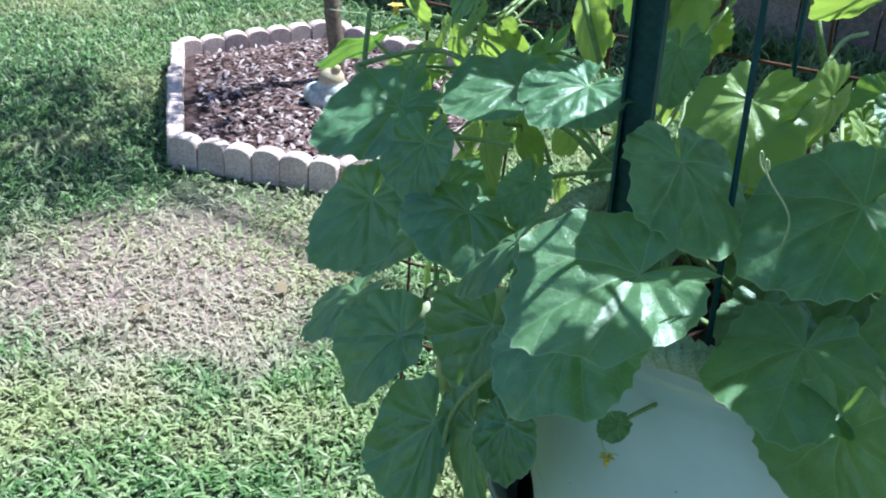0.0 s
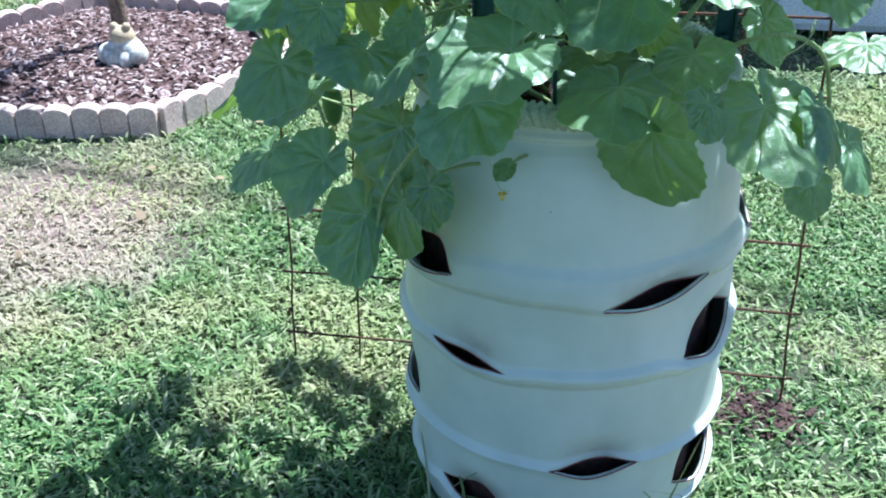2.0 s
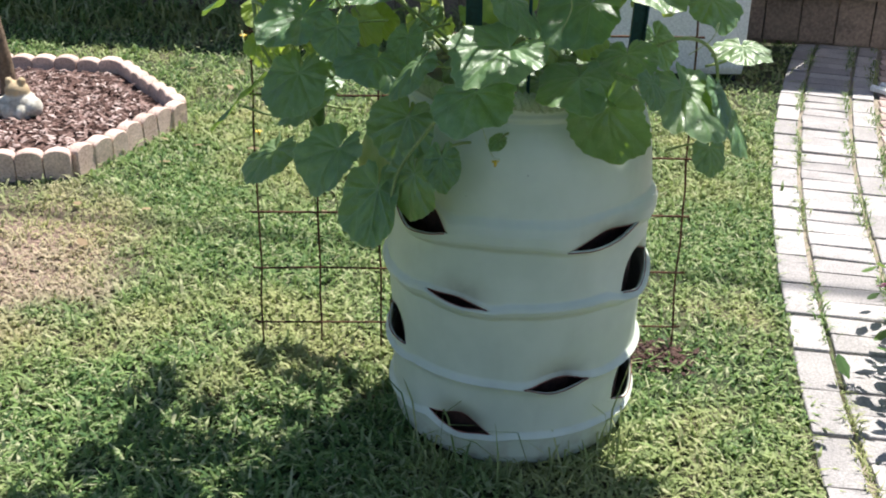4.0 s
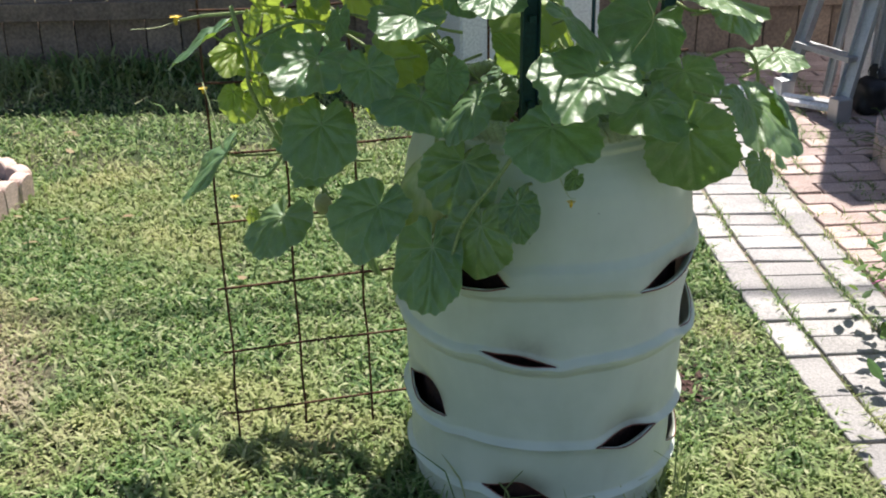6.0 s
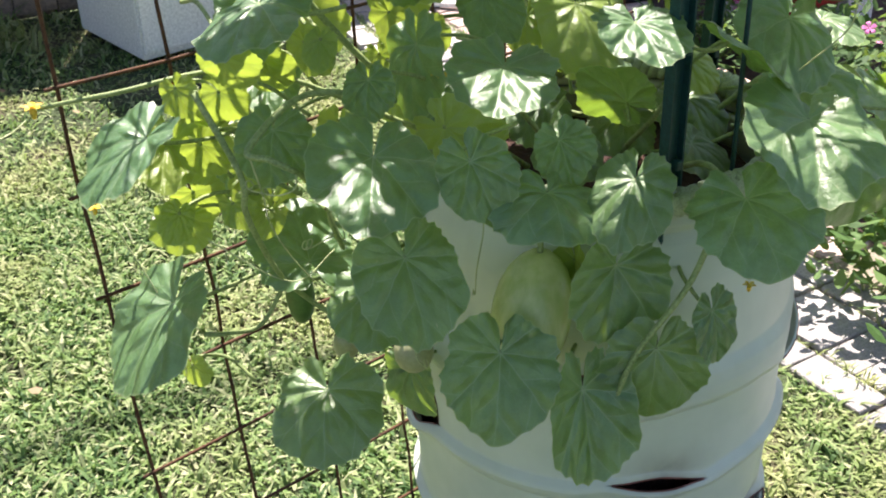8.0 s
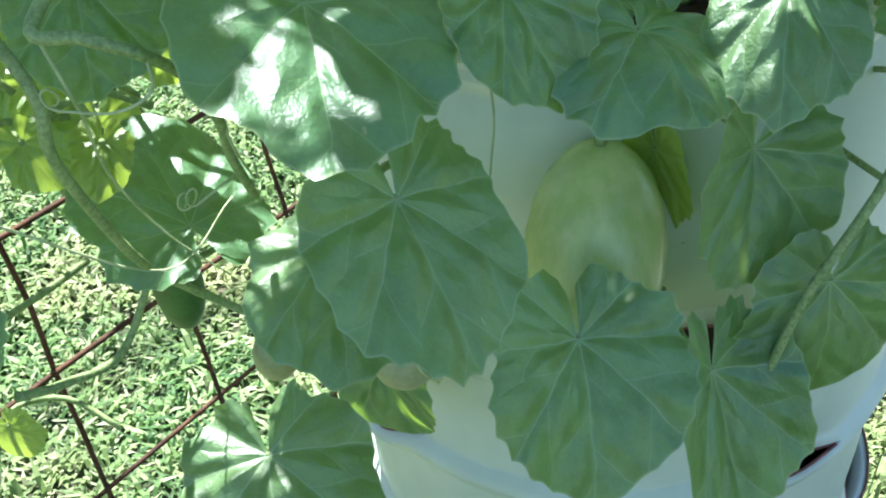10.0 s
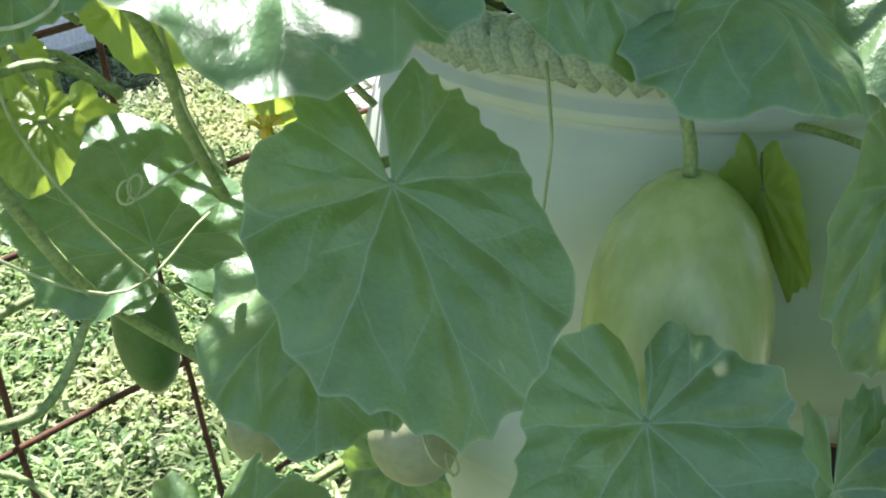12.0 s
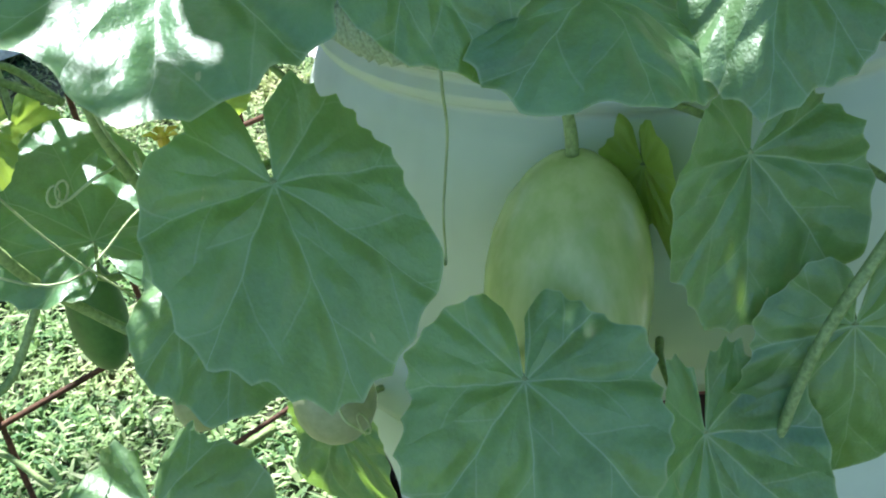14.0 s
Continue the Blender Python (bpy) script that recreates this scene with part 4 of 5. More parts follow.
# single unseen leaves, each added to keep the sun off one spot
for spot in ((-0.19, -0.25, 0.80), (-0.20, -0.27, 0.75), (-0.17, -0.27, 0.86), (0.20, -0.38, 0.80), (0.27, -0.10, 0.70), (-0.36, -0.24, 0.71), (-0.44, -0.19, 0.72), (0.17, -0.42, 0.78)):
    spot = Vector(spot) + SUN * ((1.5 - spot[2]) / SUN.z)
    leaf(*spot, *(spot + Vector((0.02, -0.08, -0.02))), 0.13, False, 0.95, None, fill.randrange(6))
crown((-0.10, -0.16, 0.9), 19, 25, 0.96)
crown((-0.46, 0.36, 0.9), 5, 9, 0.7)


def stem(points, thick=0.0042):
    bm = bmesh.new()
    tube(bm, curve(points, 7), thick, 8, 0.75)
    part("stem", bm, STEM, vine, smooth=True)


stem([(-0.36, 0.02, 0.99), (-0.47, 0.05, 1.02), (-0.574, 0.019, 0.992), (-0.562, -0.004, 0.983), (-0.548, -0.029, 0.974), (-0.521, -0.03, 0.947), (-0.50, -0.02, 0.907), (-0.49, -0.01, 0.875), (-0.47, 0.0, 0.83)], 0.0042)
stem([(-0.60, 0.08, 1.05), (-0.582, 0.03, 0.958), (-0.582, 0.03, 0.913), (-0.56, 0.045, 0.855), (-0.526, 0.065, 0.785), (-0.49, 0.075, 0.735), (-0.46, 0.04, 0.70), (-0.44, 0.0, 0.68)], 0.0042)
stem([(-0.631, 0.09, 0.73), (-0.60, 0.085, 0.72), (-0.555, 0.08, 0.715), (-0.52, 0.07, 0.765)], 0.0036)
stem([(-0.12, 0.05, 0.80), (-0.3, 0.12, 0.92), (-0.45, 0.22, 1.0), (-0.62, 0.27, 1.0), (-0.69, 0.34, 0.98)], 0.004)
stem([(0.08, -0.05, 0.80), (0.2, -0.12, 0.9), (0.3, -0.16, 0.96), (0.38, -0.12, 0.92), (0.41, -0.09, 0.8)], 0.0044)
stem([(0.0, -0.1, 0.80), (-0.08, -0.24, 0.9), (-0.13, -0.31, 0.9), (-0.2, -0.33, 0.82), (-0.26, -0.3, 0.72), (-0.28, -0.28, 0.62)], 0.0044)
stem([(0.05, 0.1, 0.80), (0.0, 0.25, 1.0), (-0.1, 0.33, 1.3), (0.05, 0.35, 1.6), (0.0, 0.36, 1.9)], 0.005)
stem([(0.1, 0.05, 0.80), (0.25, 0.2, 1.0), (0.3, 0.34, 1.3), (0.2, 0.36, 1.7)], 0.005)
stem([(-0.1, 0.05, 0.80), (-0.3, 0.2, 1.0), (-0.42, 0.3, 1.3), (-0.35, 0.33, 1.7)], 0.005)
stem([(0.02, 0.0, 0.77), (-0.03, -0.08, 0.86), (-0.07, -0.15, 0.93), (-0.10, -0.2, 0.99)], 0.004)
stem([(0.05, 0.04, 0.77), (0.1, -0.02, 0.88), (0.12, -0.1, 0.97), (0.11, -0.2, 1.03)], 0.004)
stem([(-0.03, 0.03, 0.77), (-0.12, 0.0, 0.87), (-0.2, -0.03, 0.95), (-0.29, -0.09, 1.03)], 0.004)
stem([(0.0, -0.05, 0.77), (0.06, -0.12, 0.83), (0.14, -0.17, 0.87), (0.19, -0.2, 0.92)], 0.0036)
stem([(-0.15, -0.1, 0.80), (-0.24, -0.14, 0.87), (-0.285, -0.155, 0.885), (-0.30, -0.165, 0.86)], 0.004)


def tendril(points, loops=0, size=0.006):
    bm = bmesh.new()
    pts = curve(points, 7)
    if loops:
        end, way = pts[-1], (pts[-1] - pts[-2]).normalized()
        side = way.cross(Vector((0, 0, 1))).normalized()
        for i in range(1, loops * 12):
            a = i / 12 * 2 * math.pi
            pts.append(end + way * (size * math.sin(a) + i * 0.0006) + Vector((0, 0, 1)) * size * (1 - math.cos(a)) + side * i * 0.0003)
    tube(bm, pts, 0.0011, 5, 0.6)
    part("tendril", bm, TENDRIL, vine, smooth=True)


tendril([(-0.478, 0.01, 0.87), (-0.485, -0.005, 0.858), (-0.50, -0.005, 0.855), (-0.512, 0.004, 0.846)], 2, 0.006)
tendril([(-0.575, 0.02, 0.99), (-0.565, 0.015, 0.935), (-0.55, 0.03, 0.88), (-0.515, 0.04, 0.81), (-0.475, 0.04, 0.75)])
tendril([(-0.545, -0.03, 0.975), (-0.55, -0.035, 0.955), (-0.565, -0.02, 0.945), (-0.585, 0.0, 0.95)], 1)
tendril([(-0.50, -0.02, 0.93), (-0.495, -0.02, 0.89), (-0.48, -0.015, 0.855)], 1)
tendril([(-0.43, -0.08, 0.72), (-0.44, -0.10, 0.70), (-0.432, -0.105, 0.685)], 1, 0.008)
tendril([(-0.287, -0.06, 0.86), (-0.300, -0.072, 0.845), (-0.303, -0.075, 0.82), (-0.311, -0.076, 0.79), (-0.32, -0.08, 0.77), (-0.33, -0.088, 0.745)], 1, 0.004)
tendril([(-0.69, 0.34, 0.98), (-0.74, 0.3, 0.975), (-0.79, 0.27, 0.98)])
tendril([(-0.66, 0.28, 0.86), (-0.63, 0.2, 0.72), (-0.62, 0.19, 0.62), (-0.64, 0.19, 0.56)])
tendril([(-0.60, 0.1, 0.85), (-0.52, 0.05, 0.78), (-0.45, 0.05, 0.8)])
tendril([(0.30, -0.25, 0.95), (0.33, -0.27, 0.98), (0.34, -0.28, 1.0)], 2)
tendril([(0.05, -0.28, 1.0), (0.06, -0.33, 1.06), (0.04, -0.35, 1.1)], 2)
tendril([(-0.11, -0.3, 0.86), (-0.09, -0.315, 0.8), (-0.075, -0.325, 0.765), (-0.06, -0.32, 0.757)])


def flower(x, y, z, size):
    bm = bmesh.new()
    for k in range(5):
        a = k * 2 * math.pi / 5
        c, s = math.cos(a), math.sin(a)
        q = [bm.verts.new(Vector((x, y, z)) + size * Vector(p)) for p in ((0, 0, 0), (c * 0.6 - s * 0.35, s * 0.6 + c * 0.35, 0.35), (c * 1.1, s * 1.1, 0.3), (c * 0.6 + s * 0.35, s * 0.6 - c * 0.35, 0.35))]
        bm.faces.new(q)
    ball(bm, x, y, z - size * 0.3, size * 0.35, size * 0.35, size * 0.7, 8, 6)
    part("flower", bm, PETAL, vine, "small yellow melon flower")


for spot in ((-0.494, -0.078, 0.893, 0.009), (-0.268, -0.243, 0.741, 0.009), (-0.07, -0.325, 0.752, 0.009), (-0.214, -0.185, 0.701, 0.008), (-0.70, 0.33, 0.985, 0.014), (-0.66, 0.3, 0.84, 0.010), (-0.32, -0.02, 1.02, 0.012), (-0.30, 0.02, 1.0, 0.01), (-0.62, 0.2, 0.63, 0.01)):
    flower(*spot)


def melon(x, y, z, r, h, mat, label, lean=(0.0, 0.0)):
    """A melon on its stalk, hanging from the vine."""
    ob = thing("melon", x, y, z, label, "melon", "melons on the vine")
    bm = bmesh.new()
    rows = [(0.001, -1.0), (0.3, -0.965), (0.58, -0.84), (0.82, -0.6), (0.96, -0.3), (1.0, -0.05), (0.98, 0.2), (0.9, 0.45), (0.74, 0.68), (0.52, 0.85), (0.3, 0.95), (0.14, 0.985), (0.06, 0.975), (0.001, 0.97)]
    lathe(bm, [(r * a, h * b) for a, b in rows], 40)
    for v in bm.verts:
        a = math.atan2(v.co.y, v.co.x)
        v.co.x, v.co.y = v.co.x * (1 + 0.004 * math.cos(9 * a)) + x + lean[0] * v.co.z, v.co.y * (1 + 0.004 * math.cos(9 * a)) + y + lean[1] * v.co.z
        v.co.z += z
    part("rind", bm, mat, ob, smooth=True)
    bm = bmesh.new()
    tx, ty = x + lean[0] * h, y + lean[1] * h
    tube(bm, curve([(tx, ty, z + h * 0.96), (tx + 0.002, ty + 0.002, z + h + 0.015), (tx + 0.006, ty + 0.01, z + h + min(0.04, 0.7 * r))], 4), min(0.0043, r * 0.14), 8, 0.8)
    part("stalk", bm, STEM, ob, smooth=True)


melon(-0.291, -0.152, 0.724, 0.053, 0.082, MELON, "pale yellow-green oval melon hanging against the barrel", (0.3, 0.12))
melon(-0.420, -0.068, 0.685, 0.026, 0.029, PALE, "smaller whitish melon half hidden behind leaves")
melon(-0.455, 0.035, 0.66, 0.018, 0.022, PALE, "small whitish melon hanging under a leaf")
melon(-0.468, 0.12, 0.705, 0.02, 0.045, UNRIPE, "small unripe green melon behind a leaf")

# ---- mulched bed with its edging, tree and figure ----


def scallop():
    """One edging block with a rounded top, standing upright, its face towards -y."""
    bm = bmesh.new()
    w, d, h = 0.052, 0.027, 0.112
    outline = [(-w, -0.03), (w, -0.03), (w, h - 0.024)] + [(w * math.cos(a), h - 0.024 + 0.024 * math.sin(a)) for a in (math.pi * k / 8 for k in range(1, 8))] + [(-w, h - 0.024)]
    front = [bm.verts.new((x * 0.95, -d, z - (0.004 if z > 0 else 0))) for x, z in outline]
    lip = [bm.verts.new((x, -d + 0.006, z)) for x, z in outline]
    back = [bm.verts.new((x, d - 0.006, z)) for x, z in outline]
    rear = [bm.verts.new((x * 0.95, d, z - (0.004 if z > 0 else 0))) for x, z in outline]
    for a, b in ((front, lip), (lip, back), (back, rear)):
        for k in range(len(a)):
            bm.faces.new((a[k], b[k], b[(k + 1) % len(a)], a[(k + 1) % len(a)]))
    bm.faces.new(front)
    bm.faces.new(rear[::-1])
    bmesh.ops.recalc_face_normals(bm, faces=bm.faces)
    return as_mesh("edging_block", bm, CONCRETE)


SCALLOP = scallop()


def edging(name, corners, closed, label, step=0.106):
    rng = random.Random(len(corners))
    x, y = corners[0]
    ob = thing(name, x, y, 0, label, "garden edging")
    runs = list(zip(corners, corners[1:] + corners[:1] if closed else corners[1:]))
    for (ax, ay), (bx, by) in runs:
        long = math.hypot(bx - ax, by - ay)
        n = max(1, round(long / step))
        turn = math.degrees(math.atan2(by - ay, bx - ax))
        for k in range(n):
            t = (k + 0.5) / n
            m = pose(ax + (bx - ax) * t, ay + (by - ay) * t, rng.uniform(-0.008, 0.004), rng.uniform(-4, 4), 0, turn + rng.uniform(-3, 3))
            piece("edging_block", SCALLOP, m @ Matrix.Diagonal((long / n / 0.106, 1, 1, 1)), ob)
    return ob


edging("bed_edging", BED, True, "low scalloped pink concrete edging round a mulched bed")


def mulch():
    bm = bmesh.new()
    ring = [bm.verts.new((x, y, 0.035)) for x, y in BED]
    mid = bm.verts.new((-2.05, 2.2, 0.07))
    for a, b in zip(ring, ring[1:] + ring[:1]):
        bm.faces.new((a, b, mid))
    bmesh.ops.subdivide_edges(bm, edges=bm.edges[:], cuts=14, use_grid_fill=True)
    for v in bm.verts:
        v.co.z += 0.012 * noise.noise(v.co * 9) + 0.006 * noise.noise(v.co * 30)
    ob = new("mulch_bed", as_mesh("mulch_bed", bm, MULCH, True))
    tagged(ob, "dark brown mulch filling the edged bed", "mulch", kind="structure")
    rng = np.random.default_rng(9)
    n = 9000
    x, y = rng.uniform(-2.9, -1.25, n), rng.uniform(1.4, 2.95, n)
    keep = inside(x, y, [(-2.1, 1.48), (-1.6, 1.56), (-1.38, 2.16), (-1.75, 2.72), (-2.46, 2.82), (-2.76, 2.28)])
    v, f = blades(rng, x[keep], y[keep], rng.uniform(0.012, 0.05, keep.sum()), rng.uniform(0.006, 0.018, keep.sum()), rng.uniform(0.05, 0.5, keep.sum()))
    v[:, 2] += 0.078 - 0.03 * np.hypot(v[:, 0] + 2.05, v[:, 1] - 2.2)
    tagged(new("bark_chips", arrays("bark_chips", v, f, CHIPS)), "brown and bleached bark chips on the bed", "mulch", kind="stuff")
    x, y = rng.uniform(-3, 0.4, 26), rng.uniform(0.5, 3.3, 26)
    keep = ~inside(x, y, BED)
    v, f = blades(rng, x[keep], y[keep], rng.uniform(0.03, 0.06, keep.sum()), rng.uniform(0.015, 0.03, keep.sum()), rng.uniform(0.1, 0.4, keep.sum()))
    v[:, 2] += 0.03
    tagged(new("fallen_leaves", arrays("fallen_leaves", v, f, STRAW)), "dry brown leaves fallen on the lawn", "leaves", kind="stuff")


def tree(x, y):
    ob = thing("young_tree", x, y, 0.05, "slender young tree with a bare brown trunk in the mulched bed", "tree")
    rng = random.Random(21)
    line = [(x, y, 0.0), (x + 0.01, y, 0.2), (x - 0.015, y, 0.5), (x + 0.02, y + 0.02, 0.95), (x, y + 0.03, 1.6), (x + 0.05, y, 2.4)]
    bm = bmesh.new()
    tube(bm, curve(line, 6), 0.037, 12, 0.55)
    for v in bm.verts:
        v.co += 0.004 * Vector((noise.noise(v.co * 30), noise.noise(v.co * 33), 0))
    part("trunk", bm, BARK, ob, smooth=True)
    verts, faces = [], []
    for k in range(9):
        a, z0 = k * 2.4, 1.3 + 0.1 * k
        end = Vector((x + 0.75 * math.cos(a) * rng.uniform(0.6, 1), y + 0.75 * math.sin(a) * rng.uniform(0.6, 1), z0 + rng.uniform(0.4, 0.8)))
        bm = bmesh.new()
        base = Vector((x, y + 0.02, z0))
        tube(bm, curve([base, base.lerp(end, 0.5) + Vector((0, 0, 0.08)), end], 4), 0.012, 6, 0.4)
        part("limb", bm, BARK, ob, smooth=True)
        for _ in range(260):
            c = base.lerp(end, rng.uniform(0.35, 1.1)) + Vector((rng.gauss(0, 0.14), rng.gauss(0, 0.14), rng.gauss(0, 0.13)))
            u = Vector((rng.uniform(-1, 1), rng.uniform(-1, 1), rng.uniform(-1, 0.6))).normalized()
            w = u.orthogonal().normalized()
            size = rng.uniform(0.03, 0.055)
            i = len(verts)
            verts += [c, c + u * size + w * size * 0.4, c + u * 2 * size, c + u * size - w * size * 0.4]
            faces.append((i, i + 1, i + 2, i + 3))
    me = arrays("crown", np.array(verts), np.array(faces), SHRUB)
    tagged(under(new("crown", me), ob), "loose green crown")


def figure(x, y):
    """A squat cast-stone animal figure, one plain shape."""
    bm = bmesh.new()
    for dx, dy, z, rx, ry, rz in ((0, 0, 0.055, 0.06, 0.055, 0.05), (0.0, -0.005, 0.10, 0.042, 0.04, 0.036), (-0.055, -0.02, 0.045, 0.03, 0.04, 0.036), (0.055, -0.02, 0.045, 0.03, 0.04, 0.036),
                                  (-0.022, -0.05, 0.03, 0.022, 0.025, 0.03), (0.022, -0.05, 0.03, 0.022, 0.025, 0.03), (-0.022, -0.01, 0.135, 0.014, 0.014, 0.014), (0.022, -0.01, 0.135, 0.014, 0.014, 0.014)):
        ball(bm, x + dx * 1.2, y + dy * 1.2, z * 1.2 + 0.045, rx * 1.2, ry * 1.2, rz * 1.2, 20, 12)
    ob = new("garden_figure", as_mesh("garden_figure", bm, STONE, True))
    tagged(ob, "small squat cast-stone garden figure sitting on the mulch", "figurine")
    fuse = ob.modifiers.new("one_shape", "REMESH")
    fuse.mode, fuse.voxel_size, fuse.use_smooth_shade = "VOXEL", 0.005, True


mulch()
tree(-2.09, 2.30)
figure(-1.95, 2.07)


# ---- fence, box, house wall and what stands by them ----


def fence():
    ob = thing("board_fence", 0, 4.0, 0, "dark brown wooden board fence with thin gaps between its boards", "fence")
    turn = math.atan(-0.2)
    frame_m = pose(0, 4.0, 0, 0, 0, math.degrees(turn))
    bm = bmesh.new()
    box(bm, -0.091, -0.011, 0.0, 0.091, 0.011, 1.88, 0.003)
    me = as_mesh("board", bm, FENCE)
    rng = random.Random(2)
    for k in range(-34, 20):
        piece("board", me, frame_m @ pose(k * 0.19, 0, 0.02 + rng.uniform(-0.01, 0.01), 0, rng.uniform(-0.25, 0.25), 0), ob)
    for z in (0.27, 1.4):
        bm = bmesh.new()
        box(bm, -6.5, -0.06, z, 3.9, -0.013, z + 0.095, 0.004)
        bm.transform(frame_m)
        part("rail", bm, FENCE, ob)
    bm = bmesh.new()
    box(bm, -6.5, 0.014, 0.0, 3.9, 0.034, 0.27, 0.003)
    bm.transform(frame_m)
    part("kickboard", bm, FENCE, ob)
    for k in range(-3, 3):
        bm = bmesh.new()
        box(bm, k * 2.2 - 0.045, 0.036, 0, k * 2.2 + 0.045, 0.12, 1.92, 0.005)
        bm.transform(frame_m)
        part("post", bm, FENCE, ob)


def white_box():
    ob = thing("white_cabinet", 0.94, 3.2, 0, "white metal cabinet standing on the lawn near the fence", "cabinet")
    bm = bmesh.new()
    box(bm, 0.60, 2.92, 0.03, 1.29, 3.5, 0.95, 0.012)
    part("body", bm, WHITE, ob)
    bm = bmesh.new()
    box(bm, 0.605, 2.9, 0.06, 1.285, 2.917, 0.93, 0.006)
    part("door", bm, WHITE, ob)
    for x, y in ((0.64, 2.96), (1.25, 2.96), (0.64, 3.46), (1.25, 3.46)):
        bm = bmesh.new()
        lathe(bm, [(0.018, -0.01), (0.022, 0.0), (0.014, 0.035)], 10, x, y)
        part("foot", bm, BLACK, ob)


def house_wall():
    bm = bmesh.new()
    box(bm, 2.42, 2.36, -0.1, 6.5, 2.58, 2.6)
    tagged(new("wall_house", as_mesh("wall_house", bm, STUCCO)), "pale pinkish-white rendered house wall", "wall", kind="structure")
    bm = bmesh.new()
    rows = []
    for h in range(9):
        z = 0.06 + 1.14 * h / 8
        rows.append([bm.verts.new((2.42 + 0.39 * k / 48 + 0.006 * math.sin(z * 3 + k), 2.325 + 0.026 * math.cos(k * 0.92 + z) + 0.008 * math.sin(k * 0.31 + 2 * z), z)) for k in range(49)])
    for a, b in zip(rows, rows[1:]):
        for k in range(48):
            bm.faces.new((a[k], a[k + 1], b[k + 1], b[k]))
    bmesh.ops.solidify(bm, geom=bm.faces[:], thickness=0.004)
    ob = thing("plastic_sheet", 2.6, 2.32, 0.03, "pale grey plastic sheet hanging in folds against the wall", "sheet")
    part("sheet", bm, WHITE, ob, smooth=True)


def ladder():
    ob = thing("step_ladder", 2.2, 2.35, 0, "grey aluminium ladder leaning beside the house wall", "ladder")

    def rail(name, a, b, w, d, mat=ALU):
        bm = bmesh.new()
        way = Vector(b) - Vector(a)
        for x0, x1, y0, y1 in ((-w, w, -d, -d + 0.004), (-w, -w + 0.004, -d, d), (w - 0.004, w, -d, d)):
            box(bm, x0, y0, 0, x1, y1, way.length, 0.001)
        bm.transform(Matrix.Translation(a) @ way.to_track_quat("Z", "Y").to_matrix().to_4x4())
        part(name, bm, mat, ob)
    feet = [(2.10, 2.56, 0.0), (2.16, 2.18, 0.0)]
    tops = [(2.50, 2.62, 1.35), (2.52, 2.32, 1.35)]
    for a, b in zip(feet, tops):
        rail("side_rail", a, b, 0.036, 0.016)
        bm = bmesh.new()
        box(bm, a[0] - 0.035, a[1] - 0.045, 0.0, a[0] + 0.04, a[1] + 0.03, 0.11, 0.006)
        part("foot", bm, ALU, ob)
    for k in range(1, 5):
        t = k / 5
        a, b = (Vector(f).lerp(Vector(g), t) for f, g in zip(feet, tops))
        bm = bmesh.new()
        box(bm, -0.04, 0, -0.012, 0.04, (b - a).length, 0.012, 0.002)
        bm.transform(Matrix.Translation(a) @ (b - a).to_track_quat("Y", "Z").to_matrix().to_4x4())
        part("tread", bm, ALU, ob)
    rail("back_rail", (2.30, 2.50, 0.02), (2.54, 2.6, 1.35), 0.02, 0.012)
    rail("back_rail", (2.33, 2.22, 0.02), (2.55, 2.34, 1.35), 0.02, 0.012)
    for (x0, y0), (x1, y1) in (((1.86, 2.72), (2.2, 2.2)), ((1.92, 2.76), (2.24, 2.3))):
        bm = bmesh.new()
        tube(bm, [(x0, y0, 0.03), (x1, y1, 0.04)], 0.018, 6)
        slat = thing("metal_strip", x0, y0, 0.012, "pale metal strip lying on the bricks by the ladder", "metal strip", "strips on the bricks")
        part("strip", bm, WHITE, slat)


def bin_stack(x, y):
    """Red storage bins, one upon the other, on two blocks."""
    blocks = thing("concrete_blocks", x, y, 0, "grey concrete blocks that carry the storage bins", "blocks")
    for dx in (-0.2, 0.2):
        bm = bmesh.new()
        box(bm, x + dx - 0.1, y - 0.18, 0, x + dx + 0.1, y + 0.18, 0.15, 0.008)
        part("block", bm, STUCCO, blocks)
    for k, z in enumerate((0.15, 0.525)):
        ob = thing("storage_bin", x, y, z, "red plastic storage bin with a pale blue lid", "storage bin", "stacked bins")
        bm = bmesh.new()
        v = box(bm, x - 0.33, y - 0.24, z, x + 0.33, y + 0.24, z + 0.33)
        for w in v:
            if w.co.z < z + 0.1:
                w.co.x, w.co.y = x + (w.co.x - x) * 0.88, y + (w.co.y - y) * 0.86
        bmesh.ops.bevel(bm, geom=list(bm.edges), offset=0.035, segments=3, affect="EDGES", profile=0.6)
        part("tub", bm, RED, ob, smooth=True)
        bm = bmesh.new()
        box(bm, x - 0.355, y - 0.265, z + 0.325, x + 0.355, y + 0.265, z + 0.362, 0.012)
        part("lid", bm, BLUE, ob, "pale blue lid")
    return ob


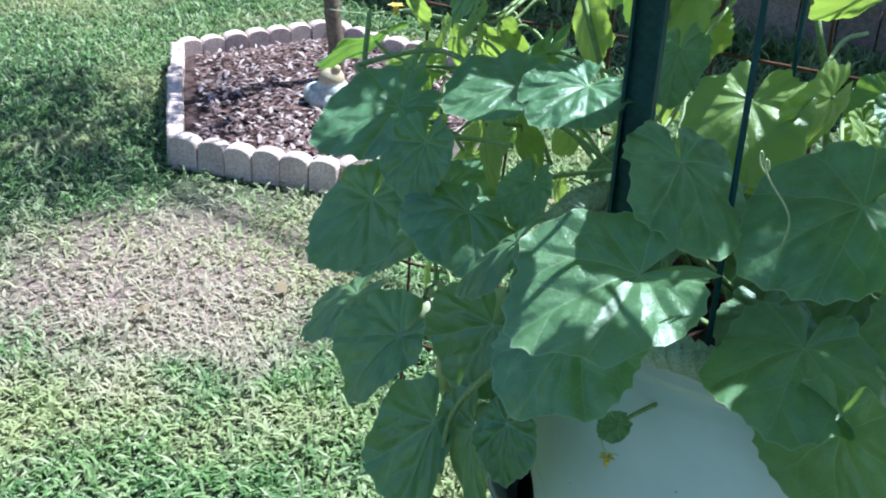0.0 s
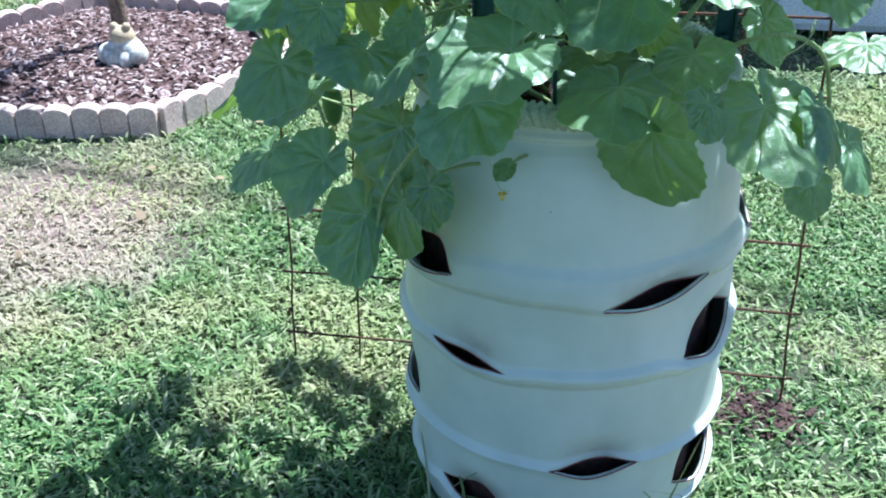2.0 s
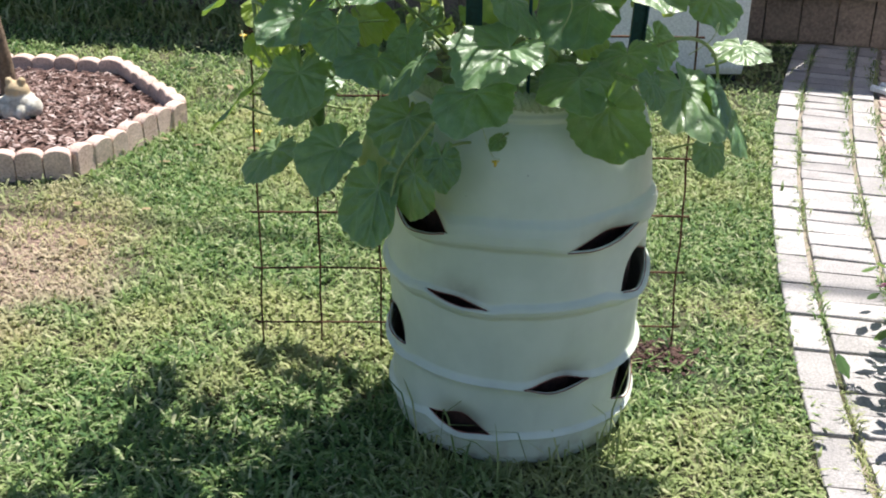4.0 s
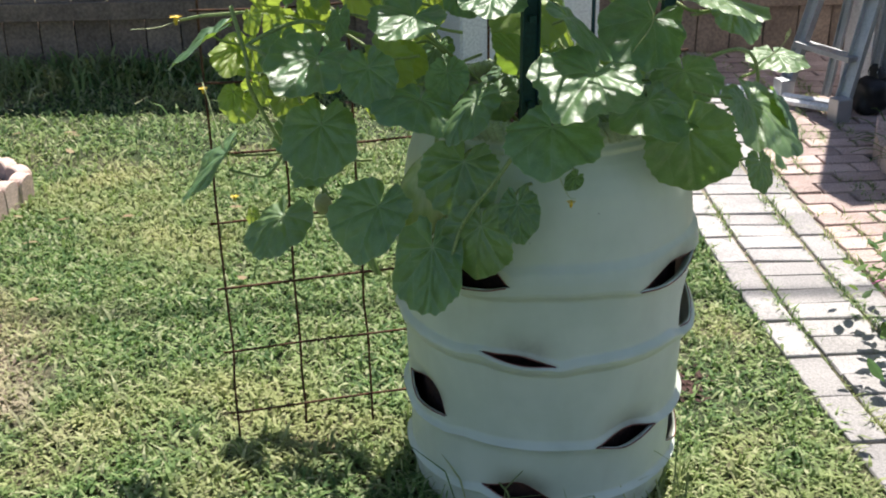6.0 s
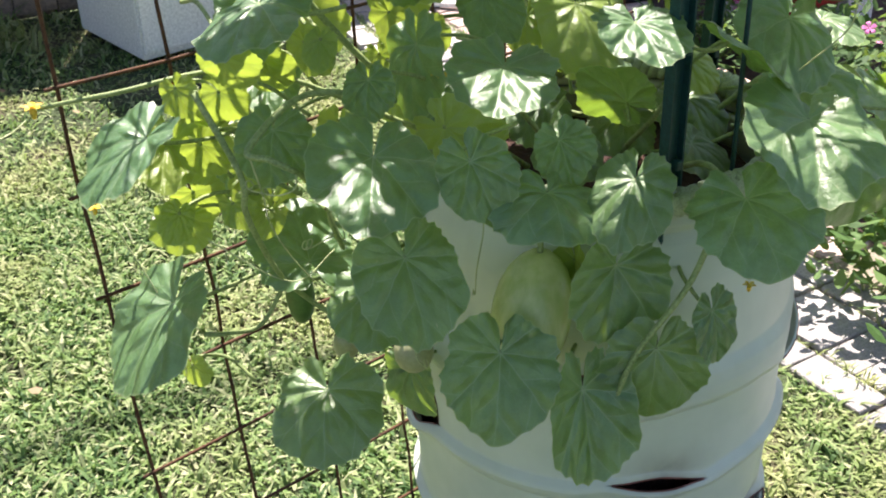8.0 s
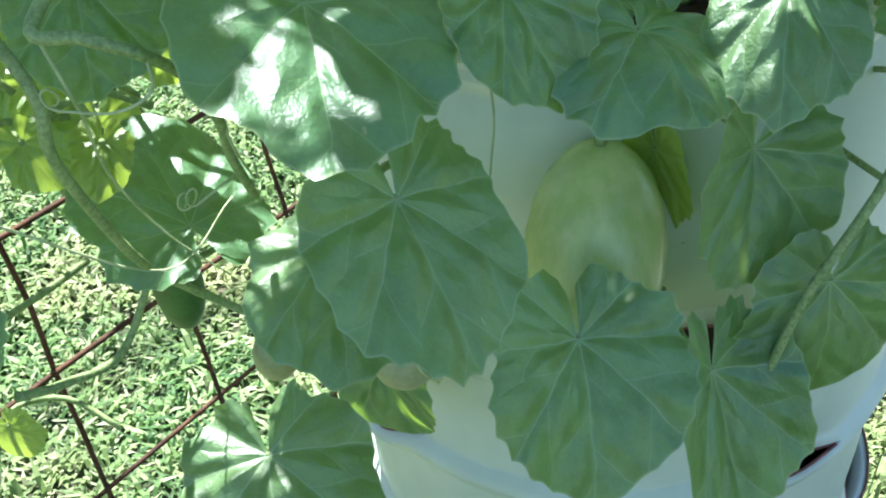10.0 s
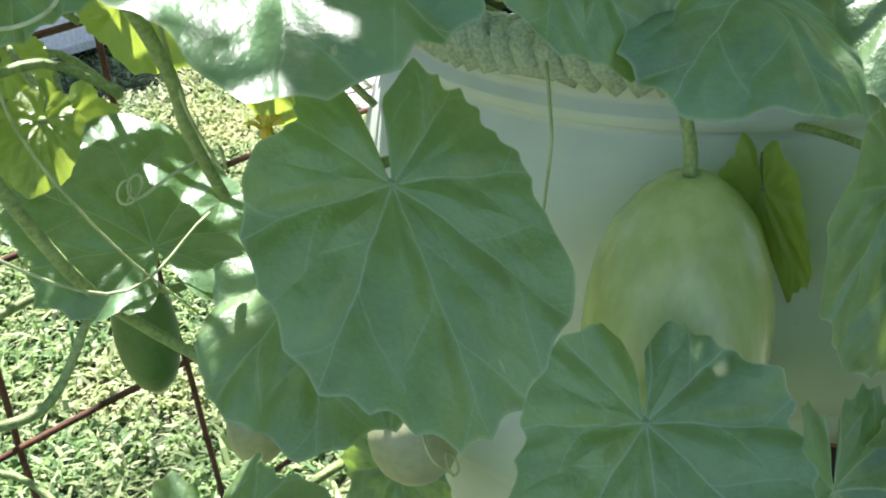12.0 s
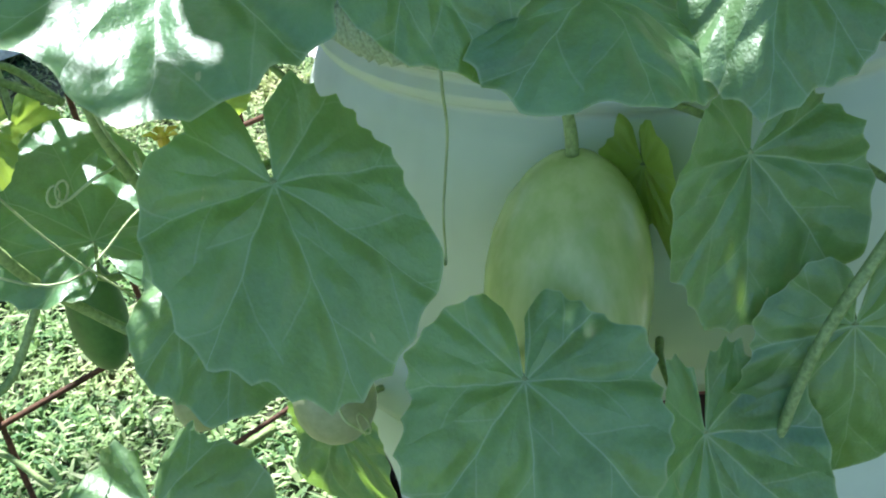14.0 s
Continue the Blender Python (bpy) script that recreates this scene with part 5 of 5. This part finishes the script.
def black_bag(x, y):
    bm = bmesh.new()
    ball(bm, x, y, 0.085, 0.085, 0.08, 0.1, 24, 16)
    ball(bm, x + 0.02, y, 0.19, 0.035, 0.035, 0.04, 16, 10)
    for v in bm.verts:
        v.co += 0.03 * Vector((noise.noise(v.co * 14), noise.noise(v.co * 15 + Vector((3, 0, 0))), 0.4 * noise.noise(v.co * 16)))
        v.co.z = max(v.co.z, 0.002)
    tagged(new("rubbish_bag", as_mesh("rubbish_bag", bm, BLACK, True)), "crumpled black plastic bag by the ladder", "bag")
    bm = bmesh.new()
    tube(bm, curve([(x + 0.1, y - 0.1, 0.02), (x + 0.3, y - 0.18, 0.02), (x + 0.5, y - 0.3, 0.02), (x + 0.6, y - 0.5, 0.02)], 5), 0.012, 8)
    ob = thing("garden_hose", x + 0.1, y - 0.1, 0, "thin black garden hose lying on the ground", "hose")
    part("hose", bm, BLACK, ob, smooth=True)


def fence_weeds():
    rng = np.random.default_rng(31)
    n = 3600
    x = rng.uniform(-4.5, 0.4, n)
    y = 3.93 - 0.2 * x - rng.gamma(1.6, 0.12, n)
    v, f = blades(rng, x, y, rng.uniform(0.06, 0.2, n), rng.uniform(0.006, 0.02, n), rng.uniform(0.6, 1.3, n))
    tagged(new("fence_weeds", arrays("fence_weeds", v, f, GRASS)), "dark green weeds growing along the fence's foot", "weeds", kind="stuff")


fence()
fence_weeds()
white_box()
house_wall()
ladder()
bin_stack(2.76, 1.42)
black_bag(2.36, 2.24)


# ---- planted bed beyond the path ----


def leafy(name, x, y, z, rx, ry, rz, count, size, label, category, flowers=0, seed=1, lean=(0, 0)):
    """A bush of branching twigs with many small leaves, and perhaps pink five-petalled flowers."""
    rng = random.Random(seed)
    ob = thing(name, x, y, z, label, category)
    verts, faces, tips = [], [], []
    for k in range(max(5, count // 60)):
        a = rng.uniform(0, 2 * math.pi)
        f = math.sqrt(rng.uniform(0.05, 1))
        end = Vector((x + lean[0] + rx * f * math.cos(a), y + lean[1] + ry * f * math.sin(a), z + rz * (1 - 0.5 * f * f) * rng.uniform(0.7, 1.05)))
        foot = Vector((x + rng.uniform(-0.04, 0.04), y + rng.uniform(-0.04, 0.04), z))
        line = curve([foot, foot.lerp(end, 0.55) + Vector((0, 0, 0.25 * rz)), end], 4)
        bm = bmesh.new()
        tube(bm, line, 0.004, 5, 0.4)
        part("twig", bm, STEM, ob, smooth=True)
        tips.append(end)
        for _ in range(60):
            c = line[rng.randrange(len(line) // 3, len(line))] + Vector((rng.gauss(0, 1), rng.gauss(0, 1), rng.gauss(0, 0.8))) * size * 1.3
            c.z = max(c.z, z + 0.02)
            u = Vector((rng.uniform(-1, 1), rng.uniform(-1, 1), rng.uniform(-0.5, 0.7))).normalized()
            w = (u.cross(Vector((0, 0, 1))) + Vector((0, 0, rng.uniform(-0.5, 0.5)))).normalized()
            n = u.cross(w).normalized()
            s = size * rng.uniform(0.6, 1.2)
            i = len(verts)
            verts += [c, c + u * s * 0.5 + w * s * 0.28, c + u * s * 0.95 + w * s * 0.2 - n * s * 0.05, c + u * s * 1.15 - n * s * 0.1, c + u * s * 0.95 - w * s * 0.2 - n * s * 0.05, c + u * s * 0.5 - w * s * 0.28]
            faces += [(i, i + 1, i + 2, i + 3), (i, i + 3, i + 4, i + 5)]
    tagged(under(new("foliage", arrays("foliage", np.array(verts), np.array(faces), SHRUB)), ob), kind="stuff")
    for k in range(flowers):
        c = rng.choice(tips) + Vector((rng.gauss(0, 0.03), rng.gauss(0, 0.03), rng.uniform(0, 0.03)))
        turn = Euler((rng.uniform(-0.8, 0.8), rng.uniform(-0.8, 0.8), rng.uniform(0, 6))).to_matrix()
        bm = bmesh.new()
        for q in range(5):
            a = q * 2 * math.pi / 5
            s = 0.024
            pts = [(0, 0, 0), (math.cos(a - 0.45) * s * 0.8, math.sin(a - 0.45) * s * 0.8, 0.003), (math.cos(a - 0.2) * s, math.sin(a - 0.2) * s, 0.001), (math.cos(a + 0.2) * s, math.sin(a + 0.2) * s, 0.001), (math.cos(a + 0.45) * s * 0.8, math.sin(a + 0.45) * s * 0.8, 0.003)]
            bm.faces.new([bm.verts.new(c + turn @ Vector(p)) for p in pts])
        part("flower", bm, PINK, ob, "pink five-petalled flower")
    return ob


leafy("flowering_shrub", 1.2, 0.11, 0, 0.4, 0.36, 0.3, 560, 0.05, "leafy green bush with pink flowers leaning over the brick path", "shrub", 13, 3, (-0.06, 0.05))
leafy("flowering_shrub", 1.78, 0.42, 0, 0.32, 0.34, 0.38, 640, 0.05, "dense green bush with a few pink flowers", "shrub", 7, 5)
leafy("flowering_shrub", 2.18, 0.92, 0, 0.38, 0.36, 0.36, 640, 0.046, "low green bush behind the stone edging", "shrub", 5, 6)
leafy("flowering_shrub", 2.22, 1.42, 0, 0.26, 0.24, 0.24, 720, 0.034, "low bush with pale leaves below the storage bins", "shrub", 4, 8)


def tuft(x, y, count, seed):
    """Arching strap leaves from one clump."""
    rng = random.Random(seed)
    ob = thing("strap_leaf_clump", x, y, 0, "clump of arching narrow strap leaves in the bed", "plant", "strap-leaf clumps")
    for k in range(count):
        a, long = rng.uniform(0, 6.28), rng.uniform(0.16, 0.34)
        bm = bmesh.new()
        rows = []
        for i in range(6):
            t = i / 5
            c = Vector((x + math.cos(a) * long * t * 0.8, y + math.sin(a) * long * t * 0.8, long * (1.1 * t - 0.75 * t * t)))
            w = Vector((-math.sin(a), math.cos(a), 0)) * 0.006 * (1 - t * 0.9)
            rows.append((bm.verts.new(c + w), bm.verts.new(c - Vector((0, 0, 0.002))), bm.verts.new(c - w)))
        for p, q in zip(rows, rows[1:]):
            bm.faces.new((p[0], p[1], q[1], q[0]))
            bm.faces.new((p[1], p[2], q[2], q[1]))
        part("strap_leaf", bm, SHRUB, ob, smooth=True)


tuft(2.12, 1.72, 22, 4)
tuft(2.35, 1.75, 20, 5)
tuft(2.0, 1.45, 14, 6)

BORDER = [(2.2, 1.9), (2.02, 1.66), (1.9, 1.34), (1.78, 1.0), (1.62, 0.72)]
edging("flower_bed_edging", BORDER, False, "scalloped weathered concrete edging of the flower bed")
edging("flower_bed_edging", [(x + 0.10, y - 0.01) for x, y in BORDER], False, "inner row of scalloped concrete edging of the flower bed")


def bed_soil():
    bm = bmesh.new()
    pts = [(2.3, 2.05), (2.08, 1.64), (1.96, 1.32), (1.84, 0.98), (1.68, 0.7), (1.4, 0.35), (1.3, -0.6), (3.8, -0.6), (3.8, 2.3)]
    bm.faces.new([bm.verts.new((x, y, 0.012)) for x, y in pts])
    bmesh.ops.triangulate(bm, faces=bm.faces)
    bmesh.ops.subdivide_edges(bm, edges=bm.edges[:], cuts=10, use_grid_fill=True)
    for v in bm.verts:
        v.co.z += 0.01 * noise.noise(v.co * 8)
    tagged(new("flower_bed_soil", as_mesh("flower_bed_soil", bm, MULCH, True)), "dark mulched soil of the flower bed", "soil", kind="structure")


bed_soil()


# ---- pavers of the path and the patio ----


def paver_mesh(w, l, mat, seed):
    rng = random.Random(seed)
    bm = bmesh.new()
    box(bm, -w / 2 + 0.0025, -l / 2 + 0.0025, -0.05, w / 2 - 0.0025, l / 2 - 0.0025, 0.0, 0.005)
    for v in bm.verts:
        v.co += Vector((rng.uniform(-1, 1), rng.uniform(-1, 1), rng.uniform(-0.5, 0.5))) * 0.0015
    return as_mesh("paver", bm, mat)


def paving():
    rng = random.Random(14)
    path = thing("path", 0.85, 0, 0, "pale brick-paver path with weedy joints", "path", kind="structure")
    lengthwise = [paver_mesh(0.1, 0.2, PAVER, s) for s in range(3)]
    across = [paver_mesh(0.2, 0.1, PAVER, s) for s in range(4)]
    bricks = [paver_mesh(0.2, 0.1, BRICK, s) for s in range(4)]
    halves = [paver_mesh(0.1, 0.1, BRICK, s) for s in range(2)]

    def at_path(y, off):
        slope = 0.165 + 0.066 * y
        a = math.atan(slope)
        return path_edge(y) + off * math.cos(a) ** 1, y - off * math.sin(a) * 0.9, -math.degrees(a)

    def lay(name, me, x, y, turn, parent):
        piece(name, me, pose(x + rng.uniform(-1, 1) * 0.003, y + rng.uniform(-1, 1) * 0.003, 0.008 + rng.uniform(-1, 1) * 0.003, rng.uniform(-0.8, 0.8), rng.uniform(-0.8, 0.8), turn + rng.uniform(-1, 1)), parent)
    y = -0.95
    while y < 3.6:
        for off in (0.05, 0.375):
            px, py, turn = at_path(y + 0.1, off)
            lay("paver", rng.choice(lengthwise), px, py, turn, path)
        for half in (0.05, 0.15):
            px, py, turn = at_path(y + half, 0.212)
            lay("paver", rng.choice(across), px, py, turn, path)
        y += 0.203
    patio = thing("patio", 1.6, 1.6, 0, "weathered pink brick paving with grassy joints", "paving", kind="structure")
    row = 0
    y = 0.35
    while y < 3.6:
        slope = math.atan(0.165 + 0.066 * y)
        x = path_edge(y) + 0.535
        if row % 2:
            lay("brick", rng.choice(halves), x - 0.05, y - (x - 0.05 - path_edge(y)) * math.sin(slope) * 0.6, -math.degrees(slope) * 0.6, patio)
            x += 0.103
        while x < (1.62 + 0.35 * (y - 0.7) if y < 2.0 else 2.9):
            lay("brick", rng.choice(bricks), x, y - (x - path_edge(y)) * math.sin(slope) * 0.6, -math.degrees(slope) * 0.6, patio)
            x += 0.204
        y += 0.104
        row += 1



def paving_bed():
    bm = bmesh.new()
    left = [(path_edge(y) + 0.005, y) for y in (-1.0, 0, 1, 2, 3, 3.65)]
    bm.faces.new([bm.verts.new((x, y, -0.004)) for x, y in [*left, (3.1, 3.65), (3.1, 2.0), (2.05, 1.9), (1.75, 1.0), (1.5, 0.3), (1.35, -1.0)]])
    tagged(new("paving_bed", as_mesh("paving_bed", bm, SAND)), "sandy bed under the pavers", "sand", kind="structure")


def overhead_cable():
    ob = thing("utility_line", -14.1, 7.28, 0, "black utility cable strung high above the lawn between two wooden poles", "utility line")
    bm = bmesh.new()
    tube(bm, curve([(1.47 + 1.73 * k, 4.13 - 0.35 * k, 7.0 + 0.004 * k * k) for k in range(-9, 9, 3)], 4), 0.02, 8)
    part("cable", bm, BLACK, ob, smooth=True)
    for k in (-9, 6):
        bm = bmesh.new()
        tube(bm, [(1.47 + 1.73 * k, 4.13 - 0.35 * k, 0), (1.47 + 1.73 * k, 4.13 - 0.35 * k, 7.6)], 0.13, 12, 0.75)
        part("pole", bm, BARK, ob, smooth=True)


paving_bed()
overhead_cable()
paving()
